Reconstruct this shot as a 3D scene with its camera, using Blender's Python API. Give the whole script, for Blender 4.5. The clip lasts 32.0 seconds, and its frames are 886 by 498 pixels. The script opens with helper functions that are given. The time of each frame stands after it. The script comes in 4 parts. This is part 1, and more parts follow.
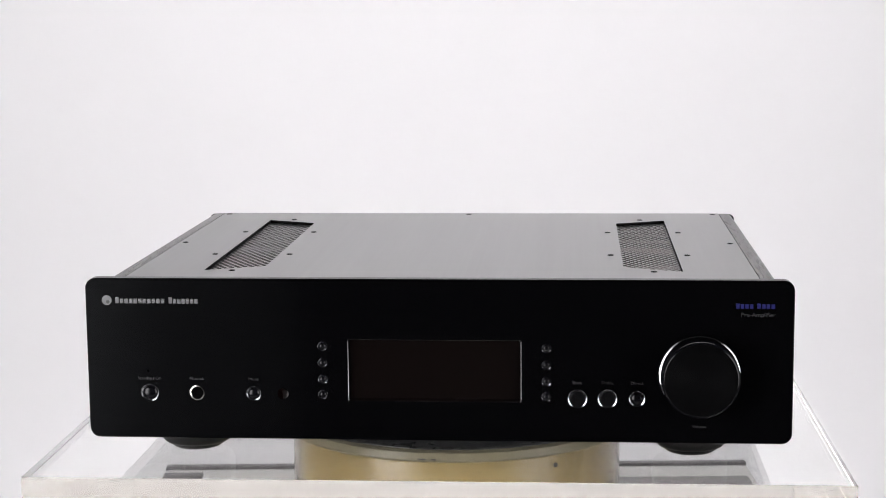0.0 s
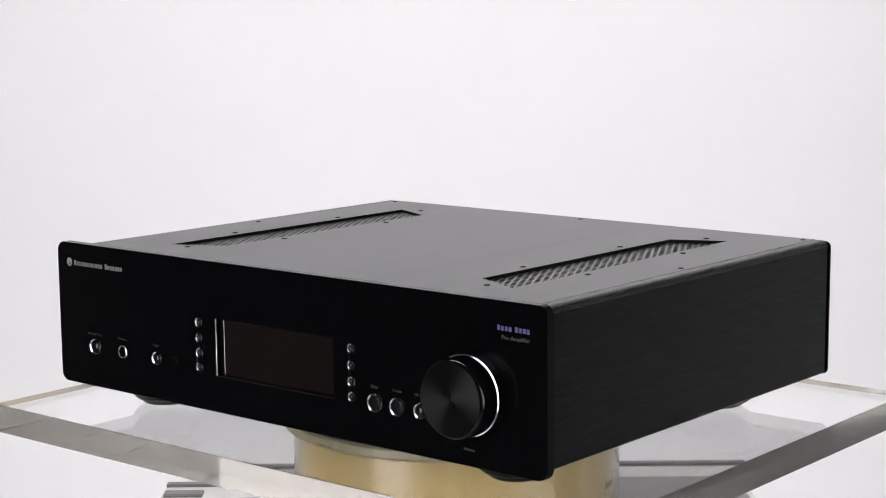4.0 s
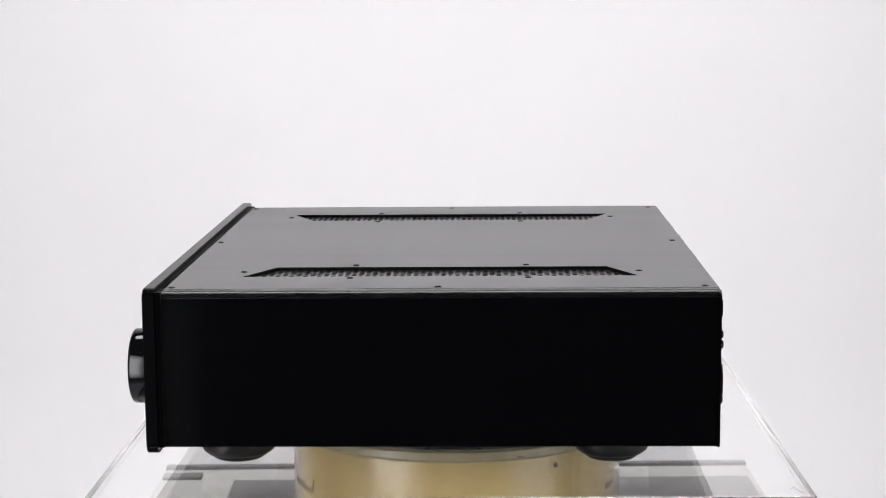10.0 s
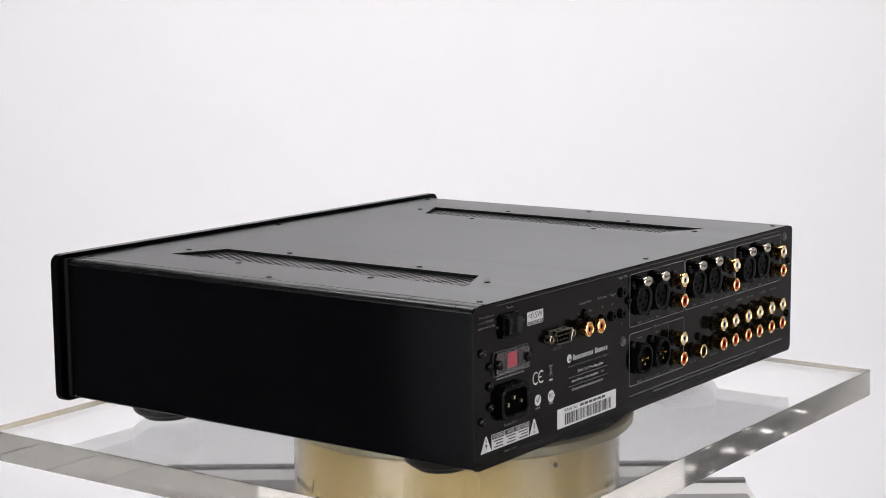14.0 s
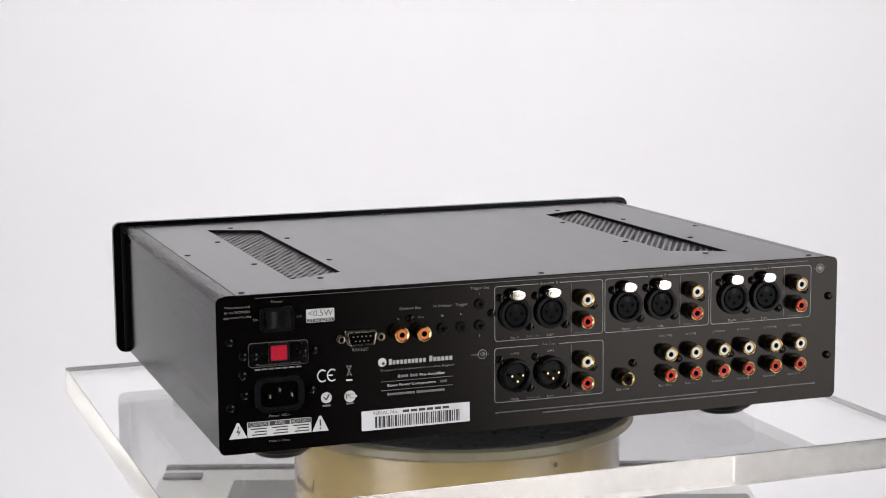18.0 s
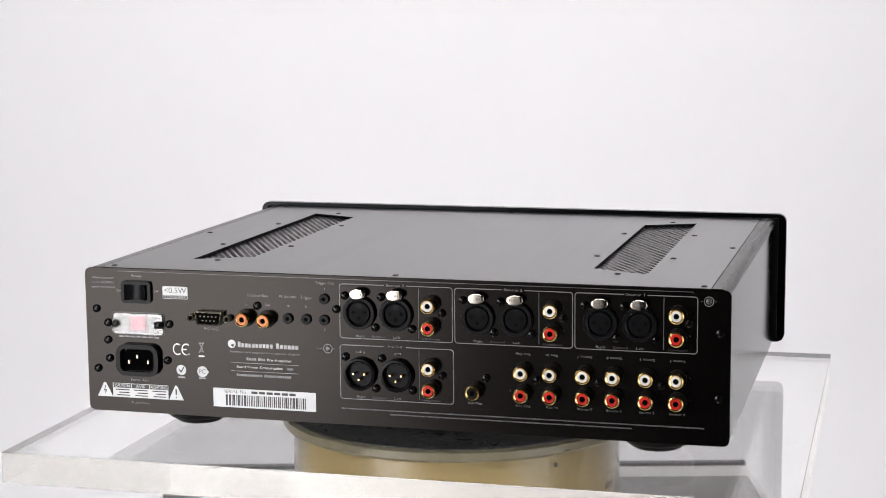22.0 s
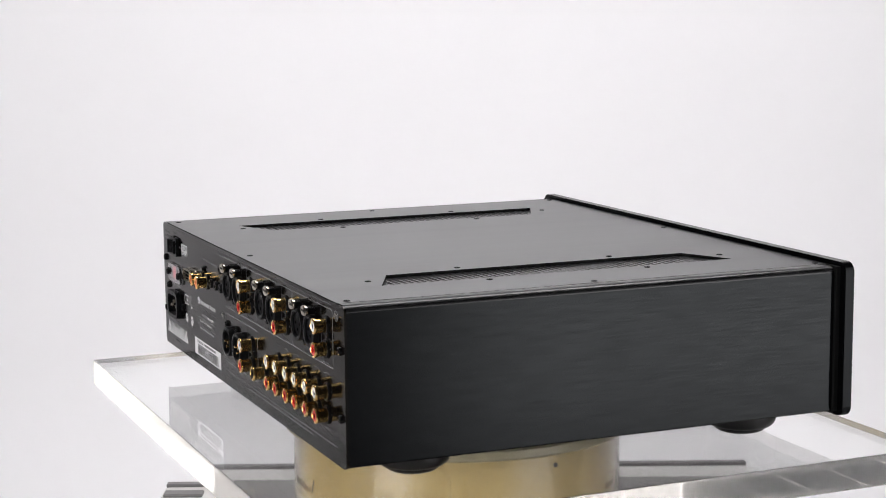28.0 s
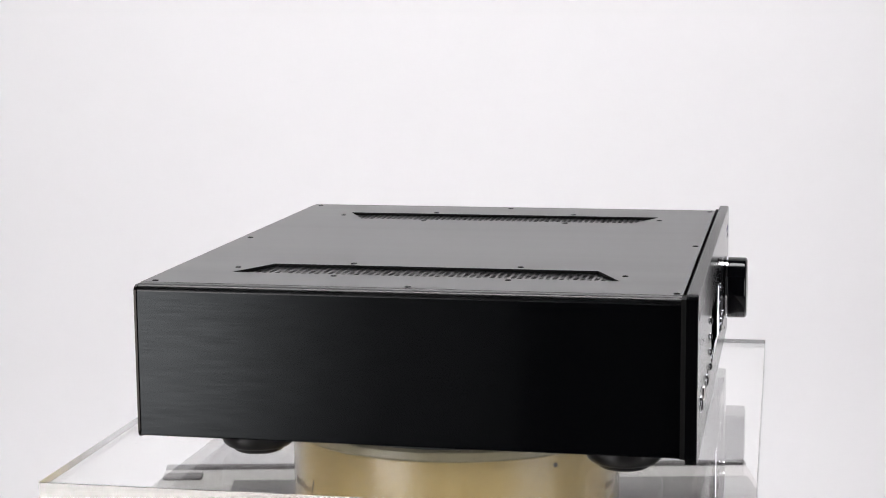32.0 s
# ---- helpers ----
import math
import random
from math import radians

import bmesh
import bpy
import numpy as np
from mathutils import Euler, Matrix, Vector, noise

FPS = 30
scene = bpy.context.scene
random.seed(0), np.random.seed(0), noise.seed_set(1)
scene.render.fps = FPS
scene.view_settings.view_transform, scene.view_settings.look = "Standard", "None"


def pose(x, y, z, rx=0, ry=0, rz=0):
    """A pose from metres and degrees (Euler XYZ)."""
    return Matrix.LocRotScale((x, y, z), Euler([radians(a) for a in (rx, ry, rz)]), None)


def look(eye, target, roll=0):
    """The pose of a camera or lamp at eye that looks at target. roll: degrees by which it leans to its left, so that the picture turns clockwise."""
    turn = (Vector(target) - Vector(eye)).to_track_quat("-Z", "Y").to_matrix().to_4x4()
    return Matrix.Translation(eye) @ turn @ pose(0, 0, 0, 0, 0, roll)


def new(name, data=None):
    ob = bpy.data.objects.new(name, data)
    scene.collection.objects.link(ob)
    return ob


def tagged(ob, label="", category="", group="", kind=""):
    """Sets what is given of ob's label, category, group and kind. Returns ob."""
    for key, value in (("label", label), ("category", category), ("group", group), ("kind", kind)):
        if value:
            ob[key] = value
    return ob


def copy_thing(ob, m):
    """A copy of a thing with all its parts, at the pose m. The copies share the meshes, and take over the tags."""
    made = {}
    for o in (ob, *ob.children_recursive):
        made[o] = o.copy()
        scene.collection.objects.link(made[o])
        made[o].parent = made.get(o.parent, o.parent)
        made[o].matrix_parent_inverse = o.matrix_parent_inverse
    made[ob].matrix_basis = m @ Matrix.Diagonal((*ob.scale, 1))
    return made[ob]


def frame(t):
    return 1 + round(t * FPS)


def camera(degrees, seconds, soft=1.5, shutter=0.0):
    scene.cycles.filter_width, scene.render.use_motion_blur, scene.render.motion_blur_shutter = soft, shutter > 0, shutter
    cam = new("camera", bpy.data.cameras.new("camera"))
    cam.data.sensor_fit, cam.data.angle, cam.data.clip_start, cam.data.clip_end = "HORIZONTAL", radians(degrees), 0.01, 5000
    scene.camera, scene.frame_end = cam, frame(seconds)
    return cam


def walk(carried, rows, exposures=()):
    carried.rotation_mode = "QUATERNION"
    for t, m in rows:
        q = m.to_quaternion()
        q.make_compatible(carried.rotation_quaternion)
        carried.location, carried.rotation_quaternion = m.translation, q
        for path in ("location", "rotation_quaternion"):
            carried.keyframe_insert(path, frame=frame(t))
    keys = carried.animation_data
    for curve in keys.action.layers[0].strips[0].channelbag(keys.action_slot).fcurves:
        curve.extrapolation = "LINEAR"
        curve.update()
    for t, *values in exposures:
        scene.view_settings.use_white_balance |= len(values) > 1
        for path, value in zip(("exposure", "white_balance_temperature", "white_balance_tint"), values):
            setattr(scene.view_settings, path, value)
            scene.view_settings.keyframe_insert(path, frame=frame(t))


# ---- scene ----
CAM_H = 0.2919
cam = camera(28.53, 32.0, soft=1.0)
eye = Vector((-0.0099, -1.2406, CAM_H))
tilt = radians(8.384)
aim = eye + Vector((0, math.cos(tilt), -math.sin(tilt)))
CAM_POSE = look(eye, aim, -0.487)
walk(cam, [(0.0, CAM_POSE), (32.0, CAM_POSE)])

# ---- light: a dim room, two large front softboxes, one strip over the backdrop ----
world = bpy.data.worlds.new("studio_room")
scene.world = world
world.use_nodes = True
world.node_tree.nodes["Background"].inputs[0].default_value = (0.9, 0.92, 1.0, 1)
world.node_tree.nodes["Background"].inputs[1].default_value = 0.02
scene.view_settings.exposure = 0.0
scene.cycles.max_bounces, scene.cycles.glossy_bounces, scene.cycles.transmission_bounces = 16, 12, 14
SOFTBOX_GLOW = 10.9
STRIP_POWER = 11.8


def mat(name, color=(0.5, 0.5, 0.5), rough=0.5, metal=0.0, spec=0.5, coat=0.0, trans=0.0, ior=1.5, glow=0.0):
    m = bpy.data.materials.new(name)
    m.use_nodes = True
    b = m.node_tree.nodes["Principled BSDF"]
    b.inputs["Base Color"].default_value = (*color, 1)
    b.inputs["Roughness"].default_value = rough
    b.inputs["Metallic"].default_value = metal
    b.inputs["Specular IOR Level"].default_value = spec
    b.inputs["Coat Weight"].default_value = coat
    b.inputs["Transmission Weight"].default_value = trans
    b.inputs["IOR"].default_value = ior
    if glow:
        b.inputs["Emission Color"].default_value = (*color, 1)
        b.inputs["Emission Strength"].default_value = glow
    return m


def grain(m, scale=(1, 1, 1), size=200.0, bump=0.05, rough_by=0.08, tone=0.25, detail=4.0, dist=0.0005):
    """Noise in the thing's own space: relief, roughness and tone vary with it. Two scales."""
    t = m.node_tree
    b = t.nodes["Principled BSDF"]
    co = t.nodes.new("ShaderNodeTexCoord")
    mp = t.nodes.new("ShaderNodeMapping")
    mp.inputs["Scale"].default_value = scale
    t.links.new(co.outputs["Object"], mp.inputs["Vector"])
    fine = t.nodes.new("ShaderNodeTexNoise")
    fine.inputs["Scale"].default_value = size
    fine.inputs["Detail"].default_value = detail
    wide = t.nodes.new("ShaderNodeTexNoise")
    wide.inputs["Scale"].default_value = size * 0.07
    wide.inputs["Detail"].default_value = 3.0
    for n in (fine, wide):
        t.links.new(mp.outputs["Vector"], n.inputs["Vector"])
    mix = t.nodes.new("ShaderNodeMath")
    mix.operation = "MULTIPLY_ADD"
    t.links.new(fine.outputs["Fac"], mix.inputs[0])
    mix.inputs[1].default_value = 0.6
    half = t.nodes.new("ShaderNodeMath")
    half.operation = "MULTIPLY"
    half.inputs[1].default_value = 0.4
    t.links.new(wide.outputs["Fac"], half.inputs[0])
    t.links.new(half.outputs[0], mix.inputs[2])
    r0 = b.inputs["Roughness"].default_value
    rr = t.nodes.new("ShaderNodeMapRange")
    rr.inputs["From Min"].default_value, rr.inputs["From Max"].default_value = 0.3, 0.7
    rr.inputs["To Min"].default_value, rr.inputs["To Max"].default_value = max(0.0, r0 - rough_by), r0 + rough_by
    t.links.new(mix.outputs[0], rr.inputs["Value"])
    t.links.new(rr.outputs[0], b.inputs["Roughness"])
    c = b.inputs["Base Color"].default_value[:]
    ramp = t.nodes.new("ShaderNodeMix")
    ramp.data_type = "RGBA"
    ramp.inputs["A"].default_value = (*[v * (1 - tone) for v in c[:3]], 1)
    ramp.inputs["B"].default_value = (*[min(1, v * (1 + tone)) for v in c[:3]], 1)
    t.links.new(mix.outputs[0], ramp.inputs["Factor"])
    t.links.new(ramp.outputs["Result"], b.inputs["Base Color"])
    if bump:
        bp = t.nodes.new("ShaderNodeBump")
        bp.inputs["Strength"].default_value = bump
        bp.inputs["Distance"].default_value = dist
        t.links.new(mix.outputs[0], bp.inputs["Height"])
        t.links.new(bp.outputs["Normal"], b.inputs["Normal"])
    return m


def brushed(m, amount=0.7, radial=False):
    """Brushed reflection: spread across the grain, which the uv's u axis names."""
    t = m.node_tree
    b = t.nodes["Principled BSDF"]
    tan = t.nodes.new("ShaderNodeTangent")
    if radial:
        tan.direction_type, tan.axis = "RADIAL", "Y"
    else:
        tan.direction_type = "UV_MAP"
        tan.uv_map = "grain"
    b.inputs["Anisotropic"].default_value = amount
    t.links.new(tan.outputs[0], b.inputs["Tangent"])
    return m


def streaks(m, low, high, which=0):
    """Brush lines: the gloss varies from line to line."""
    t = m.node_tree
    b = t.nodes["Principled BSDF"]
    noise = [n for n in t.nodes if n.type == "TEX_NOISE"]
    rr = t.nodes.new("ShaderNodeMapRange")
    rr.inputs["From Min"].default_value, rr.inputs["From Max"].default_value = 0.33, 0.67
    rr.inputs["To Min"].default_value, rr.inputs["To Max"].default_value = low, high
    t.links.new(noise[which].outputs["Fac"], rr.inputs["Value"])
    t.links.new(rr.outputs[0], b.inputs["Specular IOR Level"])
    return m


def softbox_cloth(name, glow, across):
    """A softbox's cloth, bright before its lamp and falling off towards its borders; across: (place 0..1, share of the glow)."""
    m = mat(name, (1.0, 0.98, 1.0), 0.9, spec=0.1, glow=glow)
    m.node_tree.nodes["Principled BSDF"].inputs["Base Color"].default_value = (0.22, 0.22, 0.22, 1)
    t = m.node_tree
    co = t.nodes.new("ShaderNodeTexCoord")
    sep = t.nodes.new("ShaderNodeSeparateXYZ")
    t.links.new(co.outputs["Generated"], sep.inputs[0])
    ramp = t.nodes.new("ShaderNodeValToRGB")
    for k, (at, v) in enumerate(across):
        e = ramp.color_ramp.elements[k] if k < 2 else ramp.color_ramp.elements.new(at)
        e.position = at
        e.color = (v, v, v, 1)
    t.links.new(sep.outputs["X"], ramp.inputs["Fac"])
    half = t.nodes.new("ShaderNodeMath")
    half.operation = "MULTIPLY_ADD"
    half.inputs[1].default_value, half.inputs[2].default_value = 2.0, -1.0
    t.links.new(sep.outputs["Z"], half.inputs[0])
    ab = t.nodes.new("ShaderNodeMath")
    ab.operation = "ABSOLUTE"
    t.links.new(half.outputs[0], ab.inputs[0])
    mr = t.nodes.new("ShaderNodeMapRange")
    mr.interpolation_type = "SMOOTHSTEP"
    mr.inputs["From Min"].default_value, mr.inputs["From Max"].default_value = 0.45, 1.0
    mr.inputs["To Min"].default_value, mr.inputs["To Max"].default_value = glow, glow * 0.3
    t.links.new(ab.outputs[0], mr.inputs["Value"])
    mul = t.nodes.new("ShaderNodeMath")
    mul.operation = "MULTIPLY"
    t.links.new(ramp.outputs["Color"], mul.inputs[0])
    t.links.new(mr.outputs[0], mul.inputs[1])
    t.links.new(mul.outputs[0], t.nodes["Principled BSDF"].inputs["Emission Strength"])
    return m


# ---- materials ----
M_FRONT = brushed(grain(mat("black_brushed_aluminium_front", (0.0014, 0.0014, 0.0017), 0.145, spec=0.14), (40, 800, 800), 1.0, 0.0, 0.015, 0.1, 3.0), 0.96)
M_SIDE = brushed(grain(mat("black_brushed_aluminium_side", (0.0014, 0.0015, 0.0018), 0.140, spec=0.14), (800, 40, 800), 1.0, 0.0, 0.015, 0.1, 3.0), 0.96)
for m in (M_FRONT, M_SIDE):
    m.node_tree.nodes["Principled BSDF"].inputs["Specular Tint"].default_value = (0.92, 0.98, 1.0, 1)
streaks(M_FRONT, 0.062, 0.090)
streaks(M_SIDE, 0.100, 0.148)
M_EDGE = grain(mat("smooth_black_aluminium_edge", (0.003, 0.003, 0.0034), 0.28, spec=0.35), (800, 40, 800), 1.0, 0.0, 0.04, 0.1, 3.0)
M_TOP = brushed(grain(mat("black_brushed_aluminium_top", (0.004, 0.004, 0.0045), 0.29, ior=2.0), (400, 5, 400), 1.0, 0.0, 0.006, 0.1, 2.0), 0.93)
streaks(M_TOP, 0.50, 0.84, 1)
M_REAR = grain(mat("black_satin_painted_steel", (0.0016, 0.0014, 0.0013), 0.145, spec=0.145), (1, 1, 1), 500, 0.0, 0.02, 0.2)
M_REAR.node_tree.nodes["Principled BSDF"].inputs["Specular Tint"].default_value = (1.0, 0.90, 0.82, 1)
M_INNER = mat("dark_inside_metal", (0.003, 0.003, 0.003), 0.6, spec=0.1)
M_MESH = mat("black_perforated_steel", (0.006, 0.006, 0.0065), 0.28, ior=2.0)
M_RUBBER = grain(mat("black_rubber", (0.004, 0.004, 0.004), 0.40, spec=0.25), (1, 1, 1), 700, 0.05, 0.08, 0.3)
M_PLASTIC = grain(mat("black_moulded_plastic", (0.004, 0.004, 0.0045), 0.28, spec=0.075), (1, 1, 1), 1200, 0.05, 0.06, 0.3)
M_GREYPLASTIC = mat("dark_grey_plastic", (0.0025, 0.0025, 0.003), 0.42, spec=0.05)
M_SCREW = mat("black_oxide_screw", (0.003, 0.003, 0.003), 0.16, spec=0.22)
M_CHROME = mat("polished_chrome", (0.85, 0.86, 0.88), 0.08, 1.0)
M_SHROUD = grain(mat("dull_tinned_steel", (0.34, 0.30, 0.23), 0.3, 1.0), (1, 1, 1), 500, 0.0, 0.08, 0.1)
M_BEZEL = mat("dark_chrome", (0.66, 0.67, 0.70), 0.10, 1.0)
M_LATCH = mat("brushed_nickel_latch", (0.52, 0.47, 0.40), 0.10, 1.0)
M_ACRYLIC_EDGE = mat("polished_acrylic_edge", (0.89, 0.86, 0.79), 0.09, 0.0, 0.5, 0.0, 1.0, 1.49)
M_NICKEL = grain(mat("worn_nickel", (0.7, 0.68, 0.64), 0.22, 1.0), (1, 1, 1), 500, 0.0, 0.08, 0.1)
M_ZINC = grain(mat("dull_zinc", (0.16, 0.155, 0.15), 0.30, 1.0), (1, 1, 1), 500, 0.0, 0.08, 0.1)
M_GOLD = grain(mat("gold_plated_brass", (0.92, 0.63, 0.25), 0.17, 1.0), (1, 1, 1), 400, 0.0, 0.06, 0.08)
M_KNOB = brushed(mat("turned_black_aluminium", (0.002, 0.002, 0.0022), 0.18, spec=0.26), 0.9, radial=True)
M_KNOB.node_tree.nodes["Principled BSDF"].inputs["Anisotropic Rotation"].default_value = 0.25
M_KNOBRIM = mat("polished_black_aluminium", (0.003, 0.003, 0.004), 0.08, spec=0.26)
M_KNOBSIDE = mat("glossy_black_aluminium", (0.003, 0.003, 0.004), 0.14, spec=0.2)
M_GLASS = mat("dark_display_glass", (0.0035, 0.0022, 0.0020), 0.03, 0.0, 0.5, ior=1.80)
M_SENSOR = mat("dark_red_sensor_glass", (0.0015, 0.0004, 0.0004), 0.05, 0.0, 0.3)
M_WHITE = mat("white_print", (0.50, 0.50, 0.50), 0.2, spec=0.25)
M_GREYPRINT = mat("grey_print", (0.15, 0.15, 0.155), 0.18, spec=0.30)
M_MARK = mat("pale_grey_mark_print", (0.10, 0.10, 0.105), 0.32)
M_MARKREAR = mat("pale_mark_print", (0.30, 0.30, 0.30), 0.18, spec=0.30)
M_DIMPRINT = mat("dim_grey_print", (0.075, 0.075, 0.08), 0.18, spec=0.25)
M_FAINTPRINT = mat("faint_grey_print", (0.036, 0.036, 0.040), 0.5, spec=0.3)
M_BLUE = mat("blue_print", (0.008, 0.008, 0.085), 0.4)
M_BLACKPRINT = mat("black_print", (0.015, 0.015, 0.015), 0.5)
M_LABEL = grain(mat("silver_paper_label", (0.56, 0.56, 0.57), 0.5), (1, 1, 1), 300, 0.0, 0.1, 0.05)
M_WHITEPLASTIC = mat("white_insulator", (0.62, 0.61, 0.58), 0.35)
M_REDPLASTIC = mat("red_insulator", (0.42, 0.011, 0.007), 0.3, spec=0.25)
M_ORANGEPLASTIC = mat("orange_insulator", (0.58, 0.17, 0.05), 0.35, spec=0.3)
M_REDSWITCH = mat("red_rocker", (0.36, 0.003, 0.02), 0.35, spec=0.25)
# near-black for small parts; in holes it puts the shade into the colour
M_BLACKFILL = mat("black_part_and_hole_shade", (0.001, 0.001, 0.001), 0.9, spec=0.02)
M_ACRYLIC = mat("clear_acrylic", (0.985, 0.99, 0.985), 0.012, 0.0, 0.5, 0.0, 1.0, 1.49)
M_CLEARCOVER = mat("clear_glossy_cover", (0.96, 0.96, 0.96), 0.03, 0.0, 0.5, 0.0, 1.0, 1.43)
M_SLEEVE = mat("clear_worn_sleeve", (0.97, 0.96, 0.93), 0.14, 0.0, 0.4, 0.0, 1.0, 1.45)
M_TURNDISC = grain(mat("scratched_dark_grey_disc", (0.060, 0.060, 0.062), 0.36), (1, 1, 1), 110, 0.15, 0.2, 1.0, 7.0)
M_SCRATCH = mat("pale_scratch", (0.4, 0.4, 0.38), 0.6)
M_DISCRIM = grain(mat("yellowed_cream_acrylic", (0.36, 0.32, 0.22), 0.16), (1, 1, 0.3), 90, 0.05, 0.1, 0.45)
M_DRUM = grain(mat("yellowed_translucent_plastic", (0.56, 0.43, 0.205), 0.25), (1, 1, 0.12), 45, 0.03, 0.1, 0.16)
M_BOARD = grain(mat("pale_grey_board", (0.52, 0.505, 0.49), 0.4), (1, 1, 1), 40, 0.03, 0.1, 0.06)
M_TRIM = grain(mat("dark_grey_edging", (0.12, 0.115, 0.115), 0.45), (1, 1, 1), 60, 0.03, 0.1, 0.15)
M_MAT = grain(mat("grey_rubber_mat", (0.18, 0.172, 0.17), 0.55), (1, 1, 1), 60, 0.05, 0.1, 0.15)
M_PAPER = grain(mat("white_backdrop_paper", (0.86, 0.85, 0.86), 0.85), (1, 1, 1), 30, 0.02, 0.05, 0.015)
M_GROUT = grain(mat("pale_grout", (0.50, 0.47, 0.44), 0.8), (1, 1, 1), 60, 0.05, 0.1, 0.1)
M_TILE = grain(mat("brown_grey_wall_tile", (0.20, 0.17, 0.15), 0.35), (1, 1, 1), 14, 0.05, 0.1, 0.25)
M_VINYL = grain(mat("pale_vinyl_floor", (0.55, 0.54, 0.53), 0.5), (1, 1, 1), 20, 0.03, 0.1, 0.06)
M_WALL = grain(mat("pale_studio_wall", (0.46, 0.45, 0.45), 0.8), (1, 1, 1), 12, 0.05, 0.1, 0.15)
M_EASTWALL = grain(mat("white_studio_wall", (0.74, 0.73, 0.73), 0.8), (1, 1, 1), 12, 0.05, 0.1, 0.05)
M_WESTWALL = grain(mat("grey_studio_wall", (0.07, 0.068, 0.068), 0.8), (1, 1, 1), 12, 0.05, 0.1, 0.15)
M_BLACKWALL = grain(mat("black_studio_cloth", (0.008, 0.008, 0.008), 0.9), (1, 1, 1), 40, 0.1, 0.05, 0.2)
M_SOFT_WEST = softbox_cloth("west_softbox_diffuser", SOFTBOX_GLOW, ((0.0, 0.03), (1.0, 0.005), (0.10, 0.06), (0.13, 0.11), (0.155, 0.48), (0.25, 0.76), (0.34, 1.0), (0.56, 1.0), (0.62, 0.82), (0.67, 0.53), (0.71, 0.30), (0.77, 0.12), (0.83, 0.04)))
M_SOFT_EAST = softbox_cloth("east_softbox_diffuser", SOFTBOX_GLOW * 0.46, ((0.0, 0.01), (1.0, 0.0), (0.066, 0.06), (0.113, 0.14), (0.152, 0.34), (0.192, 0.60), (0.238, 0.86), (0.285, 1.0), (0.59, 1.0), (0.62, 0.56), (0.66, 0.19), (0.73, 0.13), (0.82, 0.17), (0.89, 0.12), (0.95, 0.03)))
M_FABRIC = grain(mat("black_softbox_fabric", (0.012, 0.012, 0.012), 0.8), (1, 1, 1), 300, 0.1, 0.1, 0.2)
M_STEEL = mat("painted_stand_steel", (0.05, 0.05, 0.05), 0.4, 0.6)
M_INK = mat("black_marker_ink", (0.03, 0.03, 0.035), 0.4)

# ---- mesh helpers ----


def finish(name, bm, material, parent, label="", grain_across=None, smooth=False):
    me = bpy.data.meshes.new(name)
    bmesh.ops.recalc_face_normals(bm, faces=bm.faces)
    if grain_across is not None:
        uv = bm.loops.layers.uv.new("grain")
        for f in bm.faces:
            for l in f.loops:
                c = l.vert.co
                a = c[grain_across]
                l[uv].uv = (a, c[0] * 0.37 + c[1] * 0.61 + c[2] * 0.53 - a * (0.37, 0.61, 0.53)[grain_across])
    bm.to_mesh(me)
    bm.free()
    me.materials.append(material)
    if smooth:
        me.shade_smooth()
        me.set_sharp_from_angle(angle=radians(35))
    ob = new(name, me)
    if parent is not None:
        ob.parent = parent
    if label:
        tagged(ob, label=label)
    return ob


def part(name, bm, material, parent, label="", grain_across=None, smooth=False):
    return finish(name, bm, material, parent, label, grain_across, smooth)


def share(name, source, at, parent, label=""):
    """One more piece on the same mesh."""
    ob = new(name, source.data)
    ob.location = at
    ob.parent = parent
    if label:
        tagged(ob, label=label)
    return ob


def b_box(x0, x1, y0, y1, z0, z1, bevel=0.0, seg=2, bm=None):
    bm = bm or bmesh.new()
    m = Matrix.Translation(((x0 + x1) / 2, (y0 + y1) / 2, (z0 + z1) / 2)) @ Matrix.Diagonal((abs(x1 - x0), abs(y1 - y0), abs(z1 - z0), 1))
    r = bmesh.ops.create_cube(bm, size=1, matrix=m)
    if bevel:
        es = list({e for v in r["verts"] for e in v.link_edges})
        bmesh.ops.bevel(bm, geom=es, offset=bevel, segments=seg, profile=0.5, affect="EDGES")
    return bm


def b_lathe(profile, n=32, axis="z", at=(0, 0, 0), bm=None):
    """Turn a profile of (radius, height) round an axis; radius 0 closes it."""
    bm = bm or bmesh.new()
    rings = []
    for r, h in profile:
        if r < 1e-7:
            pts = [(0.0, 0.0, h)]
        else:
            pts = [(r * math.cos(2 * math.pi * k / n), r * math.sin(2 * math.pi * k / n), h) for k in range(n)]
        vs = []
        for x, y, z in pts:
            if axis == "y":
                x, y, z = x, z, y
            vs.append(bm.verts.new((x + at[0], y + at[1], z + at[2])))
        rings.append(vs)
    for a, b in zip(rings, rings[1:]):
        for k in range(n):
            j = (k + 1) % n
            if len(a) == 1 and len(b) == 1:
                continue
            if len(a) == 1:
                bm.faces.new((a[0], b[k], b[j]))
            elif len(b) == 1:
                bm.faces.new((a[k], a[j], b[0]))
            else:
                bm.faces.new((a[k], a[j], b[j], b[k]))
    return bm


def outline_round(x0, x1, z0, z1, r, n=6):
    """A rounded rectangle, counter-clockwise."""
    pts = []
    for cx, cz, a0 in ((x1 - r, z1 - r, 0), (x0 + r, z1 - r, 90), (x0 + r, z0 + r, 180), (x1 - r, z0 + r, 270)):
        for k in range(n + 1):
            a = radians(a0 + 90 * k / n)
            pts.append((cx + r * math.cos(a), cz + r * math.sin(a)))
    return pts


